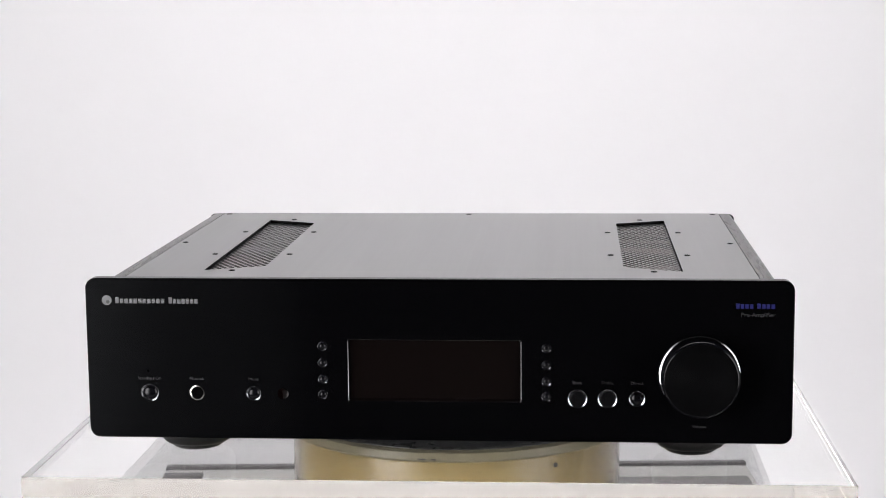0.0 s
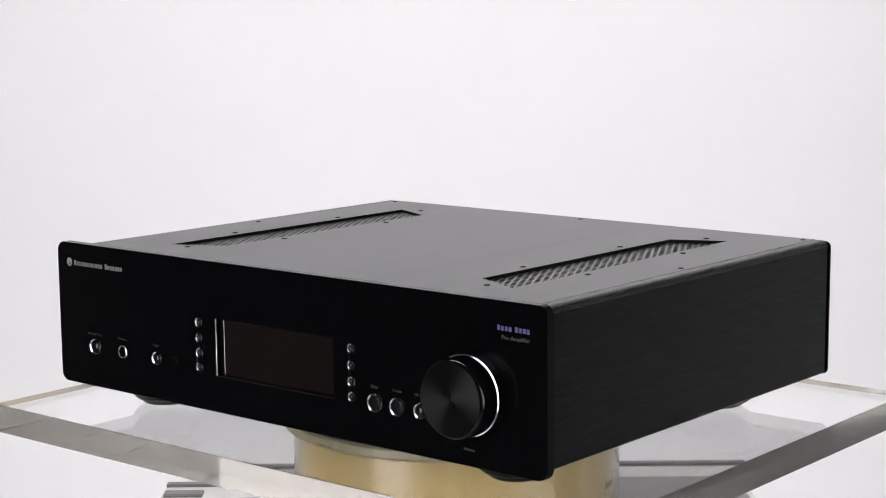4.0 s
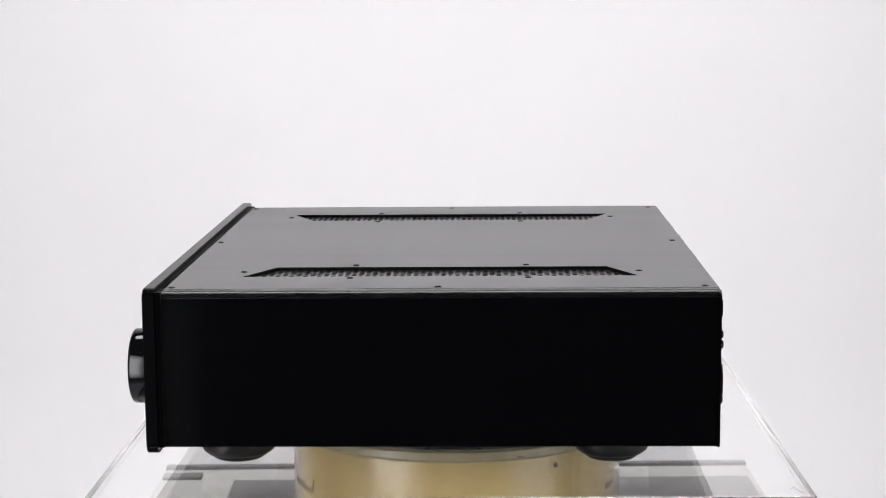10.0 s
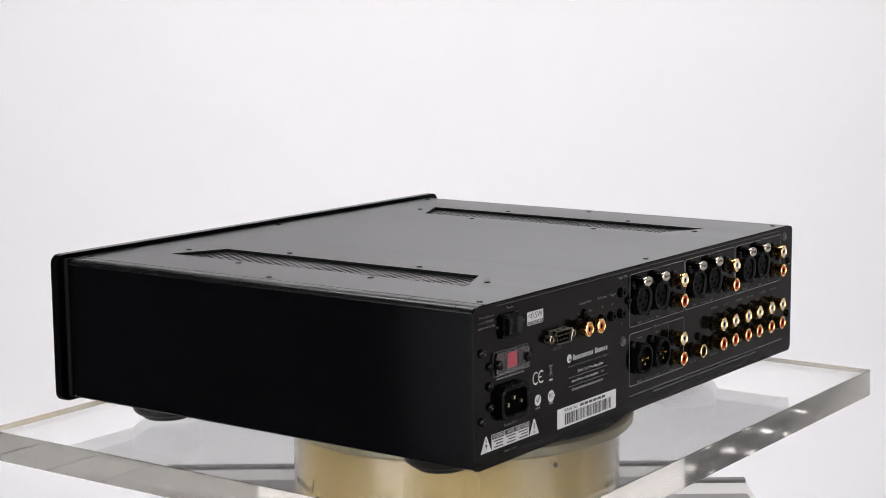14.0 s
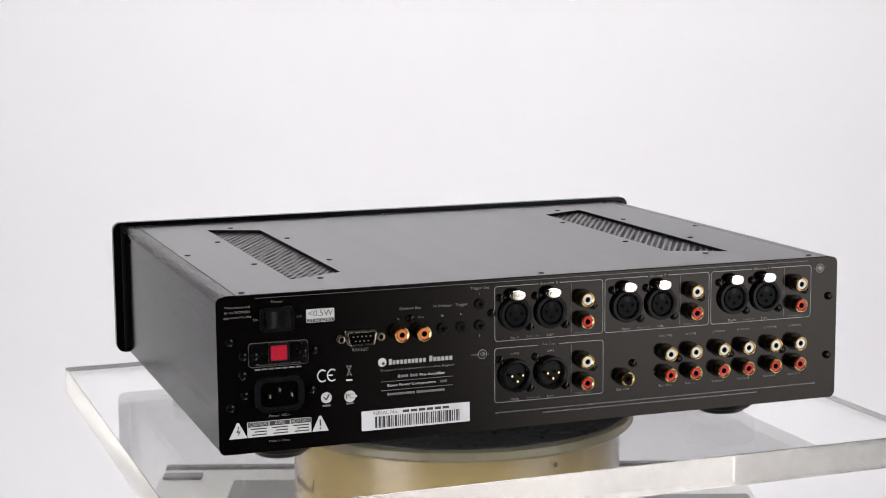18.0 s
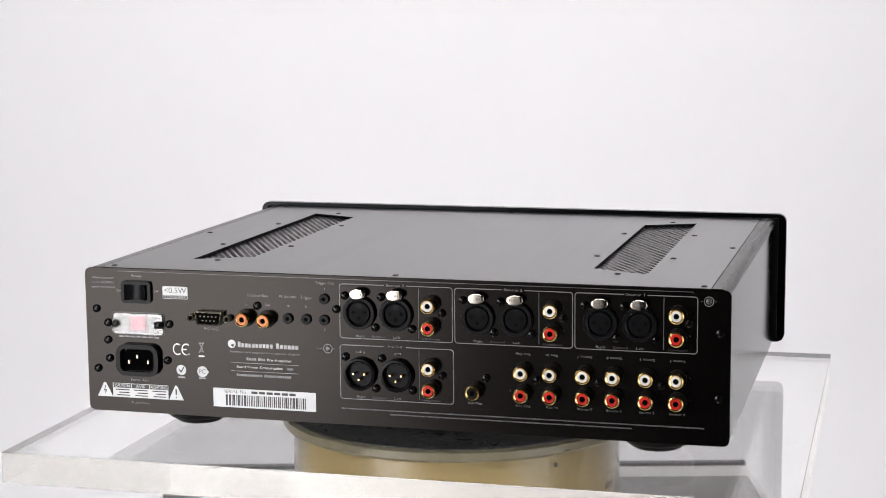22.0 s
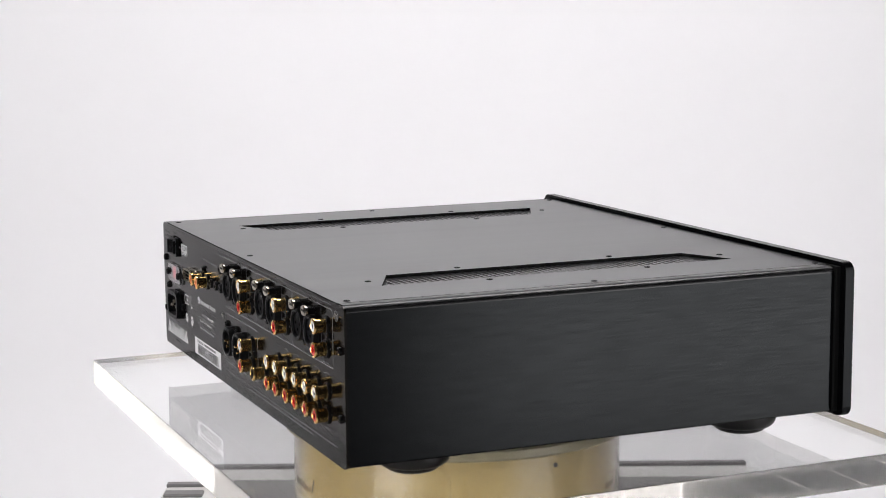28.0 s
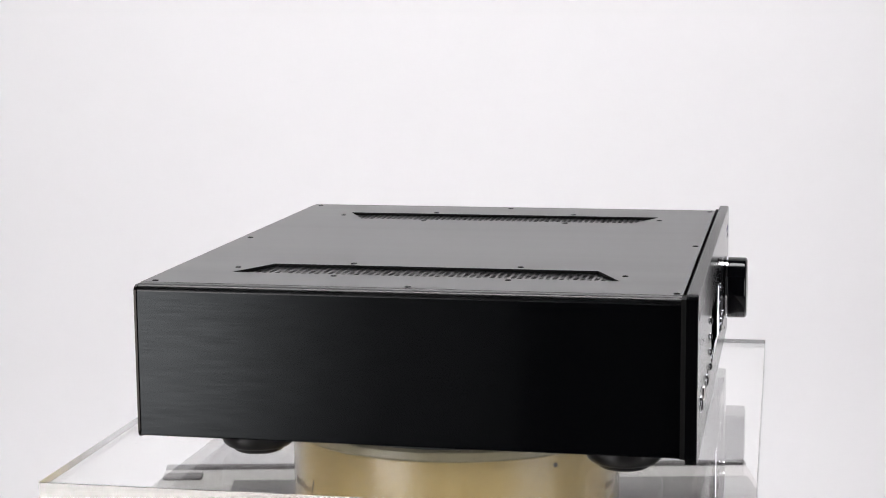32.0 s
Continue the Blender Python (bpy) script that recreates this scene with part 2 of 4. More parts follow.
def b_extrude(pts, plane, d0, d1, bevel=0.0, bm=None):
    """A prism over an outline. plane 'xz': along y; 'xy': along z; 'yz': along x. bevel: a chamfer round the face at d0."""
    bm = bm or bmesh.new()

    def at(p, d):
        return {"xz": (p[0], d, p[1]), "xy": (p[0], p[1], d), "yz": (d, p[0], p[1])}[plane]

    levels = []
    if bevel:
        cx = sum(p[0] for p in pts) / len(pts)
        cz = sum(p[1] for p in pts) / len(pts)
        hx = max(abs(p[0] - cx) for p in pts)
        hz = max(abs(p[1] - cz) for p in pts)
        small = [(cx + (p[0] - cx) * (hx - bevel) / hx, cz + (p[1] - cz) * (hz - bevel) / hz) for p in pts]
        s = bevel if d1 > d0 else -bevel
        levels = [(small, d0), (pts, d0 + s), (pts, d1)]
    else:
        levels = [(pts, d0), (pts, d1)]
    rings = [[bm.verts.new(at(p, d)) for p in ps] for ps, d in levels]
    bm.faces.new(rings[0])
    bm.faces.new(rings[-1][::-1])
    n = len(pts)
    for a, b in zip(rings, rings[1:]):
        for k in range(n):
            j = (k + 1) % n
            bm.faces.new((a[k], b[k], b[j], a[j]))
    return bm


def b_frame(x0, x1, z0, z1, w, y0, y1, r=0.0, n=5, bm=None):
    """A flat rectangular frame in the x-z plane with line width w."""
    bm = bm or bmesh.new()
    o = outline_round(x0, x1, z0, z1, max(r, w * 1.01), n)
    i = outline_round(x0 + w, x1 - w, z0 + w, z1 - w, max(r - w, 1e-5), n)
    lay = [[bm.verts.new((p[0], y, p[1])) for p in ps] for ps in (o, i) for y in (y0, y1)]
    m = len(o)
    for a, b in ((0, 1), (1, 3), (3, 2), (2, 0)):
        for k in range(m):
            j = (k + 1) % m
            bm.faces.new((lay[a][k], lay[b][k], lay[b][j], lay[a][j]))
    return bm


def letters(name, text, x, y, z, height, material, parent, back=False, width=None, upside=False, align="CENTER"):
    """Printed words, 0.1 mm thick, centred at x, z; height is that of a capital. back: they are read from behind the thing."""
    cu = bpy.data.curves.new(name, "FONT")
    cu.body = text
    cu.size = height / 0.69
    cu.align_x, cu.align_y = align, "CENTER"
    cu.extrude = 0.00006
    cu.offset = -0.012 * height
    cu.resolution_u = 3
    ob = bpy.data.objects.new(name, cu)
    scene.collection.objects.link(ob)
    dg = bpy.context.evaluated_depsgraph_get()
    me = bpy.data.meshes.new_from_object(ob.evaluated_get(dg))
    bpy.data.objects.remove(ob)
    bpy.data.curves.remove(cu)
    xs = [v.co.x for v in me.vertices]
    sx = width / (max(xs) - min(xs)) if width and xs else 1.0
    me.transform(pose(x, y, z, 90, 0, 180 if back else 0) @ pose(0, 0, 0, 0, 0, 180 if upside else 0) @ Matrix.Diagonal((sx, 1, 1, 1)))
    me.materials.clear()
    me.materials.append(material)
    me.name = name
    ob = new(name, me)
    ob.parent = parent
    return ob


def bars(name, boxes, y0, y1, material, parent):
    """Plain bars (x0, x1, z0, z1) that stand for print."""
    bm = bmesh.new()
    for x0, x1, z0, z1 in boxes:
        b_box(x0, x1, y0, y1, z0, z1, bm=bm)
    return part(name, bm, material, parent)

# ---- the room: tiled floor, dark walls, white paper sweep ----
FLOOR = -0.75


def room():
    floor = finish("floor", b_box(-2.6, 2.6, -1.85, 2.6, FLOOR - 0.10, FLOOR), M_VINYL, None)
    tagged(floor, "pale vinyl studio floor", "floor", kind="structure")
    for name, b in (("wall_north", (-2.7, 2.7, 2.6, 2.7)), ("wall_south", (-2.7, 2.7, -1.95, -1.85)),
                    ("wall_east", (2.6, 2.7, -1.85, 2.6)), ("wall_west", (-2.7, -2.6, -1.85, 2.6))):
        w = finish(name, b_box(*b, FLOOR - 0.1, 2.3), {"wall_south": M_BLACKWALL, "wall_west": M_WESTWALL, "wall_east": M_EASTWALL}.get(name, M_WALL), None)
        tagged(w, {"wall_south": "black cloth-hung studio wall", "wall_west": "dark grey studio wall with a patch of brown tiles", "wall_east": "plain white studio wall"}.get(name, "plain pale studio wall"), "wall", kind="structure")
    c = finish("ceiling", b_box(-2.7, 2.7, -1.95, 2.7, 2.3, 2.4), M_BLACKWALL, None)
    tagged(c, "black studio ceiling", "ceiling", kind="structure")
    return bpy.data.objects["wall_west"]


def sweep():
    """White paper that hangs behind and curves onto the floor."""
    prof = [(0.30, FLOOR + 0.004), (0.9, FLOOR + 0.004)]
    yb, r = 1.75, 0.45
    for k in range(13):
        a = radians(-90 + 90 * k / 12)
        prof.append((yb - r + r * math.cos(a), FLOOR + 0.004 + r + r * math.sin(a)))
    prof.append((yb, 2.1))
    bm = bmesh.new()
    rows = []
    for off in (0.0, 0.0015):
        row = []
        for k, (y, z) in enumerate(prof):
            a, b = prof[max(0, k - 1)], prof[min(len(prof) - 1, k + 1)]
            ty, tz = b[0] - a[0], b[1] - a[1]
            l = math.hypot(ty, tz)
            yy, zz = y + off * tz / l, z - off * ty / l
            row.append([bm.verts.new((x, yy, zz)) for x in (-2.0, 2.55)])
        rows.append(row)
    for k in range(len(prof) - 1):
        for row, fl in ((rows[0], 1), (rows[1], -1)):
            q = (row[k][0], row[k][1], row[k + 1][1], row[k + 1][0])
            bm.faces.new(q[::fl])
        for s in (0, 1):
            bm.faces.new((rows[0][k][s], rows[0][k + 1][s], rows[1][k + 1][s], rows[1][k][s]))
    for k in (0, len(prof) - 1):
        bm.faces.new((rows[0][k][0], rows[0][k][1], rows[1][k][1], rows[1][k][0]))
    ob = finish("backdrop", bm, M_PAPER, None, smooth=True)
    tagged(ob, "seamless white paper studio backdrop curving onto the floor", "backdrop", kind="structure")


def softbox(m, w, cloth):
    root = new("softbox")
    root.matrix_world = m
    tagged(root, "large lit rectangular softbox on a black stand", "studio light", group="front softboxes")
    h = 0.65
    part("diffuser", b_box(-w, w, -0.004, 0.0, -h, h), cloth, root, "glowing white fabric diffuser")
    bm = bmesh.new()
    a = [bm.verts.new(p) for p in ((-w - 0.012, 0.02, -h - 0.012), (w + 0.012, 0.02, -h - 0.012), (w + 0.012, 0.02, h + 0.012), (-w - 0.012, 0.02, h + 0.012))]
    b = [bm.verts.new(p) for p in ((-0.09, -0.42, -0.09), (0.09, -0.42, -0.09), (0.09, -0.42, 0.09), (-0.09, -0.42, 0.09))]
    c = [bm.verts.new(p) for p in ((-w - 0.002, 0.02, -h - 0.002), (w + 0.002, 0.02, -h - 0.002), (w + 0.002, 0.02, h + 0.002), (-w - 0.002, 0.02, h + 0.002))]
    d = [bm.verts.new((p.co.x, -0.005, p.co.z)) for p in c]
    bm.faces.new(b)
    for k in range(4):
        j = (k + 1) % 4
        bm.faces.new((a[k], a[j], b[j], b[k]))
        bm.faces.new((a[k], c[k], c[j], a[j]))
        bm.faces.new((c[k], d[k], d[j], c[j]))
    bm.faces.new(d[::-1])
    part("shell", bm, M_FABRIC, root)
    part("lamp_head", b_lathe([(0, -0.42), (0.07, -0.42), (0.075, -0.45), (0.075, -0.68), (0.06, -0.70), (0, -0.70)], 20, "y"), M_STEEL, root)
    z0 = FLOOR - m.translation.z
    part("pole", b_lathe([(0, z0 + 0.1), (0.014, z0 + 0.1), (0.014, -0.06), (0, -0.06)], 12, "z", (0, -0.5, 0)), M_STEEL, root)
    for k in range(3):
        bm = bmesh.new()
        b_box(-0.009, 0.009, 0, 0.42, -0.009, 0.009, bm=bm)
        bm.transform(pose(0, -0.5, z0 + 0.248, 0, 0, 120 * k) @ pose(0, 0, 0, -35.5))
        part("leg", bm, M_STEEL, root)
    return root


def strip_light():
    """A long lamp over the top of the view that lights the paper."""
    root = new("strip_light")
    root.location = (0, 0.55, 1.75)
    tagged(root, "long overhead strip light aimed at the white backdrop", "studio light")
    part("housing", b_box(-1.1, 1.1, -0.25, 0.25, 0.0, 0.06, 0.01), M_STEEL, root)
    part("diffuser", b_box(-1.08, 1.08, -0.24, 0.24, -0.006, 0.0), mat("strip_diffuser", (1, 0.985, 1.0), 0.8, glow=STRIP_POWER), root, "glowing white strip diffuser")
    for x in (-0.9, 0.9):
        part("hanger", b_lathe([(0, 0.05), (0.006, 0.05), (0.006, 0.55), (0, 0.55)], 8, "z", (x, 0, 0)), M_STEEL, root)


# ---- the stand: base board, drum, turning disc, acrylic plate ----
BASE_Z = -0.139
PLATE_Z = -0.0012


def stand():
    base = new("base_board")
    base.location = (0, 0, BASE_Z)
    tagged(base, "pale grey square base board with dark edging under the drum", "base")
    part("board", b_extrude(outline_round(-0.256, 0.256, -0.247, 0.252, 0.003), "xy", 0.0, -0.03), M_BOARD, base)
    part("rear_edging", b_box(-0.256, 0.256, 0.2522, 0.2605, -0.03, 0.003, 0.001), M_TRIM, base, "dark grey edging strip")
    part("corner_block", b_box(-0.254, -0.220, 0.2200, 0.2340, 0.0, 0.003, 0.001), M_TRIM, base, "small dark block")
    part("mat", b_extrude(outline_round(-0.190, 0.249, -0.225, 0.205, 0.003), "xy", 0.0005, 0.004), M_MAT, base, "grey rubber mat")
    part("column", b_lathe([(0, -0.03), (0.06, -0.03), (0.06, FLOOR - BASE_Z + 0.03), (0.2, FLOOR - BASE_Z + 0.02), (0.2, FLOOR - BASE_Z + 0.006), (0, FLOOR - BASE_Z + 0.006)], 40), M_BOARD, base, "pale grey round column")

    drum = new("drum")
    drum.location = (-0.0012, 0, BASE_Z + 0.004)
    tagged(drum, "yellowed translucent plastic turntable drum with marker writing", "turntable base")
    top = -0.0323 - (BASE_Z + 0.004)
    part("core", b_lathe([(0, 0), (0.1147, 0), (0.1147, top), (0, top)], 96), M_DRUM, drum, smooth=True)
    shell = part("shell", b_lathe([(0.1150, 0), (0.1187, 0), (0.1187, top - 0.001), (0.1175, top), (0.1150, top), (0.1150, 0)], 96), M_SLEEVE, drum, "clear outer sleeve", smooth=True)
    shell.visible_shadow = False
    part("plug", b_lathe([(0, -0.0012), (0.0013, -0.0011), (0.0017, 0.0), (0, 0.0)], 12, "y", (0.0660, -0.0990, top - 0.0077)), M_TRIM, drum, "small dark plug")
    # marker strokes, unreadable
    for a0, z0, n in ((-164.0, 0.066, 9), (-29.0, 0.066, 4)):
        bm = bmesh.new()
        for k in range(n):
            a = radians(a0 + k * 1.9)
            h = (0.006, 0.004, 0.0045, 0.004, 0.005, 0.004, 0.004, 0.0045, 0.011)[k]
            b_box(-0.0004, 0.0004, -0.0002, 0.0002, 0, h, bm=bm)
            vs = list(bm.verts)[-8:]
            bmesh.ops.transform(bm, matrix=Matrix.Translation((0.1190 * math.cos(a), 0.1190 * math.sin(a), z0)) @ Matrix.Rotation(a + math.pi / 2, 4, "Z") @ Matrix.Rotation(0.35, 4, "Y"), verts=vs)
        part("marker_strokes", bm, M_INK, drum, "unreadable black marker strokes")
    return base, drum


def turning():
    disc = new("turntable_disc")
    tagged(disc, "scratched dark grey turntable disc with a cream rim", "turntable")
    part("rim", b_lathe([(0, -0.0300), (0.122, -0.0300), (0.1265, -0.0292), (0.1275, -0.0278), (0.1275, -0.0228), (0.1245, -0.0216), (0, -0.0216)], 96), M_DISCRIM, disc, "yellowed cream acrylic rim", smooth=True)
    part("top_sheet", b_lathe([(0, -0.0215), (0.1235, -0.0215), (0.1235, -0.0209), (0, -0.0209)], 96), M_TURNDISC, disc, "scratched dark grey top sheet")
    rnd = random.Random(21)
    bm = bmesh.new()
    for k in range(240):
        a, r, l = rnd.uniform(0, 360), 0.121 * math.sqrt(rnd.random()), rnd.uniform(0.0005, 0.005)
        b_box(-l, l, -0.00016, 0.00016, 0, 0.00008, bm=bm)
        t = radians(a)
        bmesh.ops.transform(bm, matrix=Matrix.Translation((r * math.cos(t), r * math.sin(t), -0.0209)) @ Matrix.Rotation(rnd.uniform(0, 3.1), 4, "Z"), verts=list(bm.verts)[-8:])
    tagged(part("scratches", bm, M_SCRATCH, disc, "fine pale scratches"), kind="stuff")
    for a, l in ((-97, 0.0055), (-93.5, 0.003), (20, 0.004), (140, 0.005)):
        t = radians(a)
        bm = b_box(-l / 2, l / 2, -0.0002, 0.0002, -0.0004, 0.0004)
        bm.transform(Matrix.Translation((0.1275 * math.cos(t), 0.1275 * math.sin(t), -0.0270)) @ Matrix.Rotation(t + math.pi / 2, 4, "Z"))
        part("chip", bm, M_INK, disc, "dark chip in the rim")
    for ob in disc.children:
        ob.location.z = PLATE_Z

    plate = new("acrylic_plate")
    tagged(plate, "thick clear acrylic plate with polished edges, lightly scratched", "plate")
    bm = b_box(-0.2543, 0.2543, -0.2150, 0.2150, -0.0205, 0.0, 0.0003, 1)
    p = part("sheet", bm, M_ACRYLIC, plate)
    p.data.materials.append(M_ACRYLIC_EDGE)
    for f in p.data.polygons:
        f.material_index = 1 if abs(f.normal.z) < 0.5 else 0
    p.visible_shadow = False
    p.location.z = PLATE_Z
    rnd = random.Random(5)
    marks = [(rnd.uniform(-0.245, 0.245), rnd.uniform(-0.208, 0.208), 0.0005 + rnd.random() * 0.0016, rnd.uniform(0, 180)) for k in range(18)]
    marks += [(0.243, 0.207, 0.005, 20), (0.236, 0.204, 0.003, -30), (0.2, 0.209, 0.003, 5)]
    for x, y, l, a in marks:
        bm = b_box(-l, l, -0.00022, 0.00022, 0.00002, 0.00008)
        bm.transform(Matrix.Translation((x, y, PLATE_Z)) @ Matrix.Rotation(radians(a), 4, "Z"))
        part("scratch", bm, M_INK, plate, "fine dark scratch")
    for ob in plate.children:
        ob.data.transform(pose(-0.0024, -0.0028, 0, 0, 0, 0.48))
    return disc, plate

# ---- the amplifier ----
YF, YB = -0.1848, 0.1625
YP = -0.1778  # back of the front panel
ZT = 0.1143
X0, X1 = -0.2123, 0.2107
PX0, PX1, PZ0, PZ1 = -0.2202, 0.2180, 0.0156, 0.1174
ZB = 0.0184
MID = -0.0010  # the middle of the cover


def vent_outline(s):
    """One long vent with slanted ends; s: the side."""
    xo, xi = MID + s * 0.1547, MID + s * 0.1173
    return [(xo, -0.1328), (xo, 0.1173), (xi, 0.0998), (xi, -0.1156)]


def b_plate_with_vents(z0, z1):
    """The top cover: a sheet with two through openings, built from strips between the cuts."""
    bm = bmesh.new()
    xa, xb, ya, yb = X0 + 0.0115, X1 - 0.0115, -0.1762, YB - 0.0005
    L, R = vent_outline(-1), vent_outline(1)
    outer = [(xa, ya), (xb, ya), (xb, yb), (xa, yb)]
    faces2d = []
    xs = [xa, L[0][0], L[3][0], R[3][0], R[0][0], xb]
    for a, b in ((0, 1), (2, 3), (4, 5)):
        faces2d.append([(xs[a], ya), (xs[b], ya), (xs[b], yb), (xs[a], yb)])
    faces2d.append([(L[0][0], ya), (L[3][0], ya), L[3], L[0]])
    faces2d.append([L[1], L[2], (L[2][0], yb), (L[1][0], yb)])
    faces2d.append([(R[3][0], ya), (R[0][0], ya), R[0], R[3]])
    faces2d.append([R[2], R[1], (R[1][0], yb), (R[2][0], yb)])
    for f in faces2d:
        top = [bm.verts.new((x, y, z1)) for x, y in f]
        bot = [bm.verts.new((x, y, z0)) for x, y in f]
        bm.faces.new(top)
        bm.faces.new(bot[::-1])
    for ring in (L, R, outer):
        n = len(ring)
        for k in range(n):
            (x, y), (u, v) = ring[k], ring[(k + 1) % n]
            q = [bm.verts.new(p) for p in ((x, y, z1), (u, v, z1), (u, v, z0), (x, y, z0))]
            bm.faces.new(q)
    bmesh.ops.remove_doubles(bm, verts=bm.verts, dist=1e-6)
    return bm


def perforated(s, z, parent):
    """Perforated sheet below a vent: hexagonal cells round staggered holes."""
    pitch, hole, thick = 0.00512, 0.00205, 0.0006
    verts, faces = [], []
    row = pitch * 0.866
    ring = [(math.cos(radians(30 + 60 * k)), math.sin(radians(30 + 60 * k))) for k in range(6)]
    outer = pitch / math.sqrt(3)
    for j in range(round(0.256 / row)):
        y = -0.1345 + row * j
        for i in range(9):
            x = MID + s * (0.1160 + pitch * (i + 0.5 * (j % 2)))
            f = (abs(x - MID) - 0.1173) / 0.0374
            if not (-0.06 < f < 1.06 and -0.1156 - 0.0172 * f - 0.0016 < y < 0.0998 + 0.0175 * f + 0.0016):
                continue
            n = len(verts)
            for r, h in ((outer, z), (hole, z), (hole, z - thick)):
                verts += [(x + r * u, y + r * v, h) for u, v in ring]
            for k in range(6):
                q = (k + 1) % 6
                faces += [(n + k, n + q, n + 6 + q, n + 6 + k), (n + 6 + k, n + 6 + q, n + 12 + q, n + 12 + k)]
    me = bpy.data.meshes.new("vent_grille")
    me.from_pydata(verts, [], faces)
    me.materials.append(M_MESH)
    ob = new("vent_grille", me)
    ob.parent = parent
    return tagged(ob, "black perforated steel grille with staggered holes")


def b_screw(r=0.0021, h=0.0007, axis="z"):
    """A pan-head screw with a cross recess: eight sectors, four of them sunk."""
    bm = bmesh.new()
    prof = [(r, -0.0002), (r, h * 0.45), (r * 0.86, h * 0.80), (r * 0.60, h * 0.97), (r * 0.14, h)]
    n = 16

    def place(q, k, e):
        a = 2 * math.pi * (k + 0.5) / n
        x, y = q * math.cos(a), q * math.sin(a)
        return bm.verts.new((x, e, y) if axis == "y" else (x, y, e))
    rings = []
    for m, (q, e) in enumerate(prof):
        rings.append([place(q, k, e - (h * 0.55 if m >= 3 and k % 4 == 3 else 0.0)) for k in range(n)])
    for a, b in zip(rings, rings[1:]):
        for k in range(n):
            j = (k + 1) % n
            bm.faces.new((a[k], a[j], b[j], b[k]))
    bm.faces.new(rings[-1])
    return bm


def b_side(s):
    """An extruded side: tall wall whose top edge rolls over towards the cover."""
    xo = X0 if s < 0 else X1
    d = -s
    r = 0.0055
    pts = [(xo, ZB + 0.001), (xo + d * 0.001, ZB), (xo + d * 0.004, ZB), (xo + d * 0.004, ZT - 0.004), (xo + d * 0.0110, ZT - 0.004), (xo + d * 0.0110, ZT)]
    for k in range(7):
        a = radians(90 * k / 6)
        pts.append((xo + d * (r - r * math.sin(a)), ZT - r + r * math.cos(a)))
    return b_extrude(pts, "xz", -0.1765, YB - 0.0012)


def amplifier():
    amp = new("amplifier")
    tagged(amp, "black brushed-aluminium hi-fi pre-amplifier with volume knob and display", "amplifier")
    for s in (-1, 1):
        side = part("side_panel", b_side(s), M_SIDE, amp, grain_across=2, smooth=True)
        side.data.materials.append(M_EDGE)
        for f in side.data.polygons:
            f.material_index = 1 if f.normal.z > 0.2 else 0
    cover = part("top_cover", b_plate_with_vents(ZT - 0.0020, ZT + 0.0001), M_TOP, amp, "black brushed cover with two long vents", grain_across=0)
    cover.data.materials.append(M_INNER)
    for f in cover.data.polygons:
        f.material_index = 1 if abs(f.normal.z) < 0.5 else 0
    part("bottom_pan", b_box(X0 + 0.004, X1 - 0.004, -0.1750, YB - 0.001, ZB + 0.0002, ZB + 0.0016), M_INNER, amp)
    part("inner_tray", b_box(X0 + 0.006, X1 - 0.006, -0.165, YB - 0.004, ZT - 0.022, ZT - 0.020), M_INNER, amp)
    for s in (-1, 1):
        perforated(s, ZT - 0.0022, amp)
    tops = [(MID + s * x, y) for s in (-1, 1) for x, y in ((0.1616, -0.0642), (0.1616, 0.0479), (0.1099, -0.0640), (0.1099, 0.0477), (0.1361, -0.1345), (0.1361, 0.1193),
                                                          (0.1950, -0.1707), (0.1950, -0.0078), (0.1950, 0.1545))]
    tops += [(-0.0006, -0.1703), (-0.0008, 0.1545)]
    first = part("cover_screw", b_screw(), M_SCREW, amp)
    first.location = (*tops[0], ZT)
    for x, y in tops[1:]:
        share("cover_screw", first, (x, y, ZT), amp)

    # feet
    foot = part("foot", b_lathe([(0, 0), (0.0150, 0), (0.0168, 0.0012), (0.0182, 0.0030), (0.0205, 0.0036), (0.0228, 0.0056), (0.0239, 0.0080), (0.0241, 0.0100), (0.0241, ZB + 0.0022), (0, ZB + 0.0022)], 48), M_RUBBER, amp, "round black rubber foot", smooth=True)
    feet = [(-0.162, -0.137), (0.159, -0.137), (-0.1605, 0.1005), (0.1590, 0.1005)]
    foot.location = (*feet[0], PLATE_Z + 0.0004)
    for x, y in feet[1:]:
        share("foot", foot, (x, y, PLATE_Z + 0.0004), amp, "round black rubber foot")
    before = set(amp.children)
    front(amp)
    settle(set(amp.children) - before, 1.0107, 0.0018, 1.012, 0.0)
    before = set(amp.children)
    rear(amp)
    settle(set(amp.children) - before, 1.012, 0.0017, 1.004, 0.0006)
    return amp


def settle(parts, kx, dx, kz, dz):
    """Fit what a panel carries to the panel's true size; the panels themselves have it already."""
    for ob in parts:
        if ob.name.split(".")[0] in ("front_panel", "panel_back", "rear_panel"):
            continue
        if ob.location.length < 1e-9:
            m = Matrix.Translation((dx, 0, dz)) @ Matrix.Diagonal((kx, 1, kz, 1))
            for o in (ob, *ob.children_recursive):
                if o.location.length < 1e-9:
                    o.data.transform(m)
        else:
            ob.location.x, ob.location.z = ob.location.x * kx + dx, ob.location.z * kz + dz


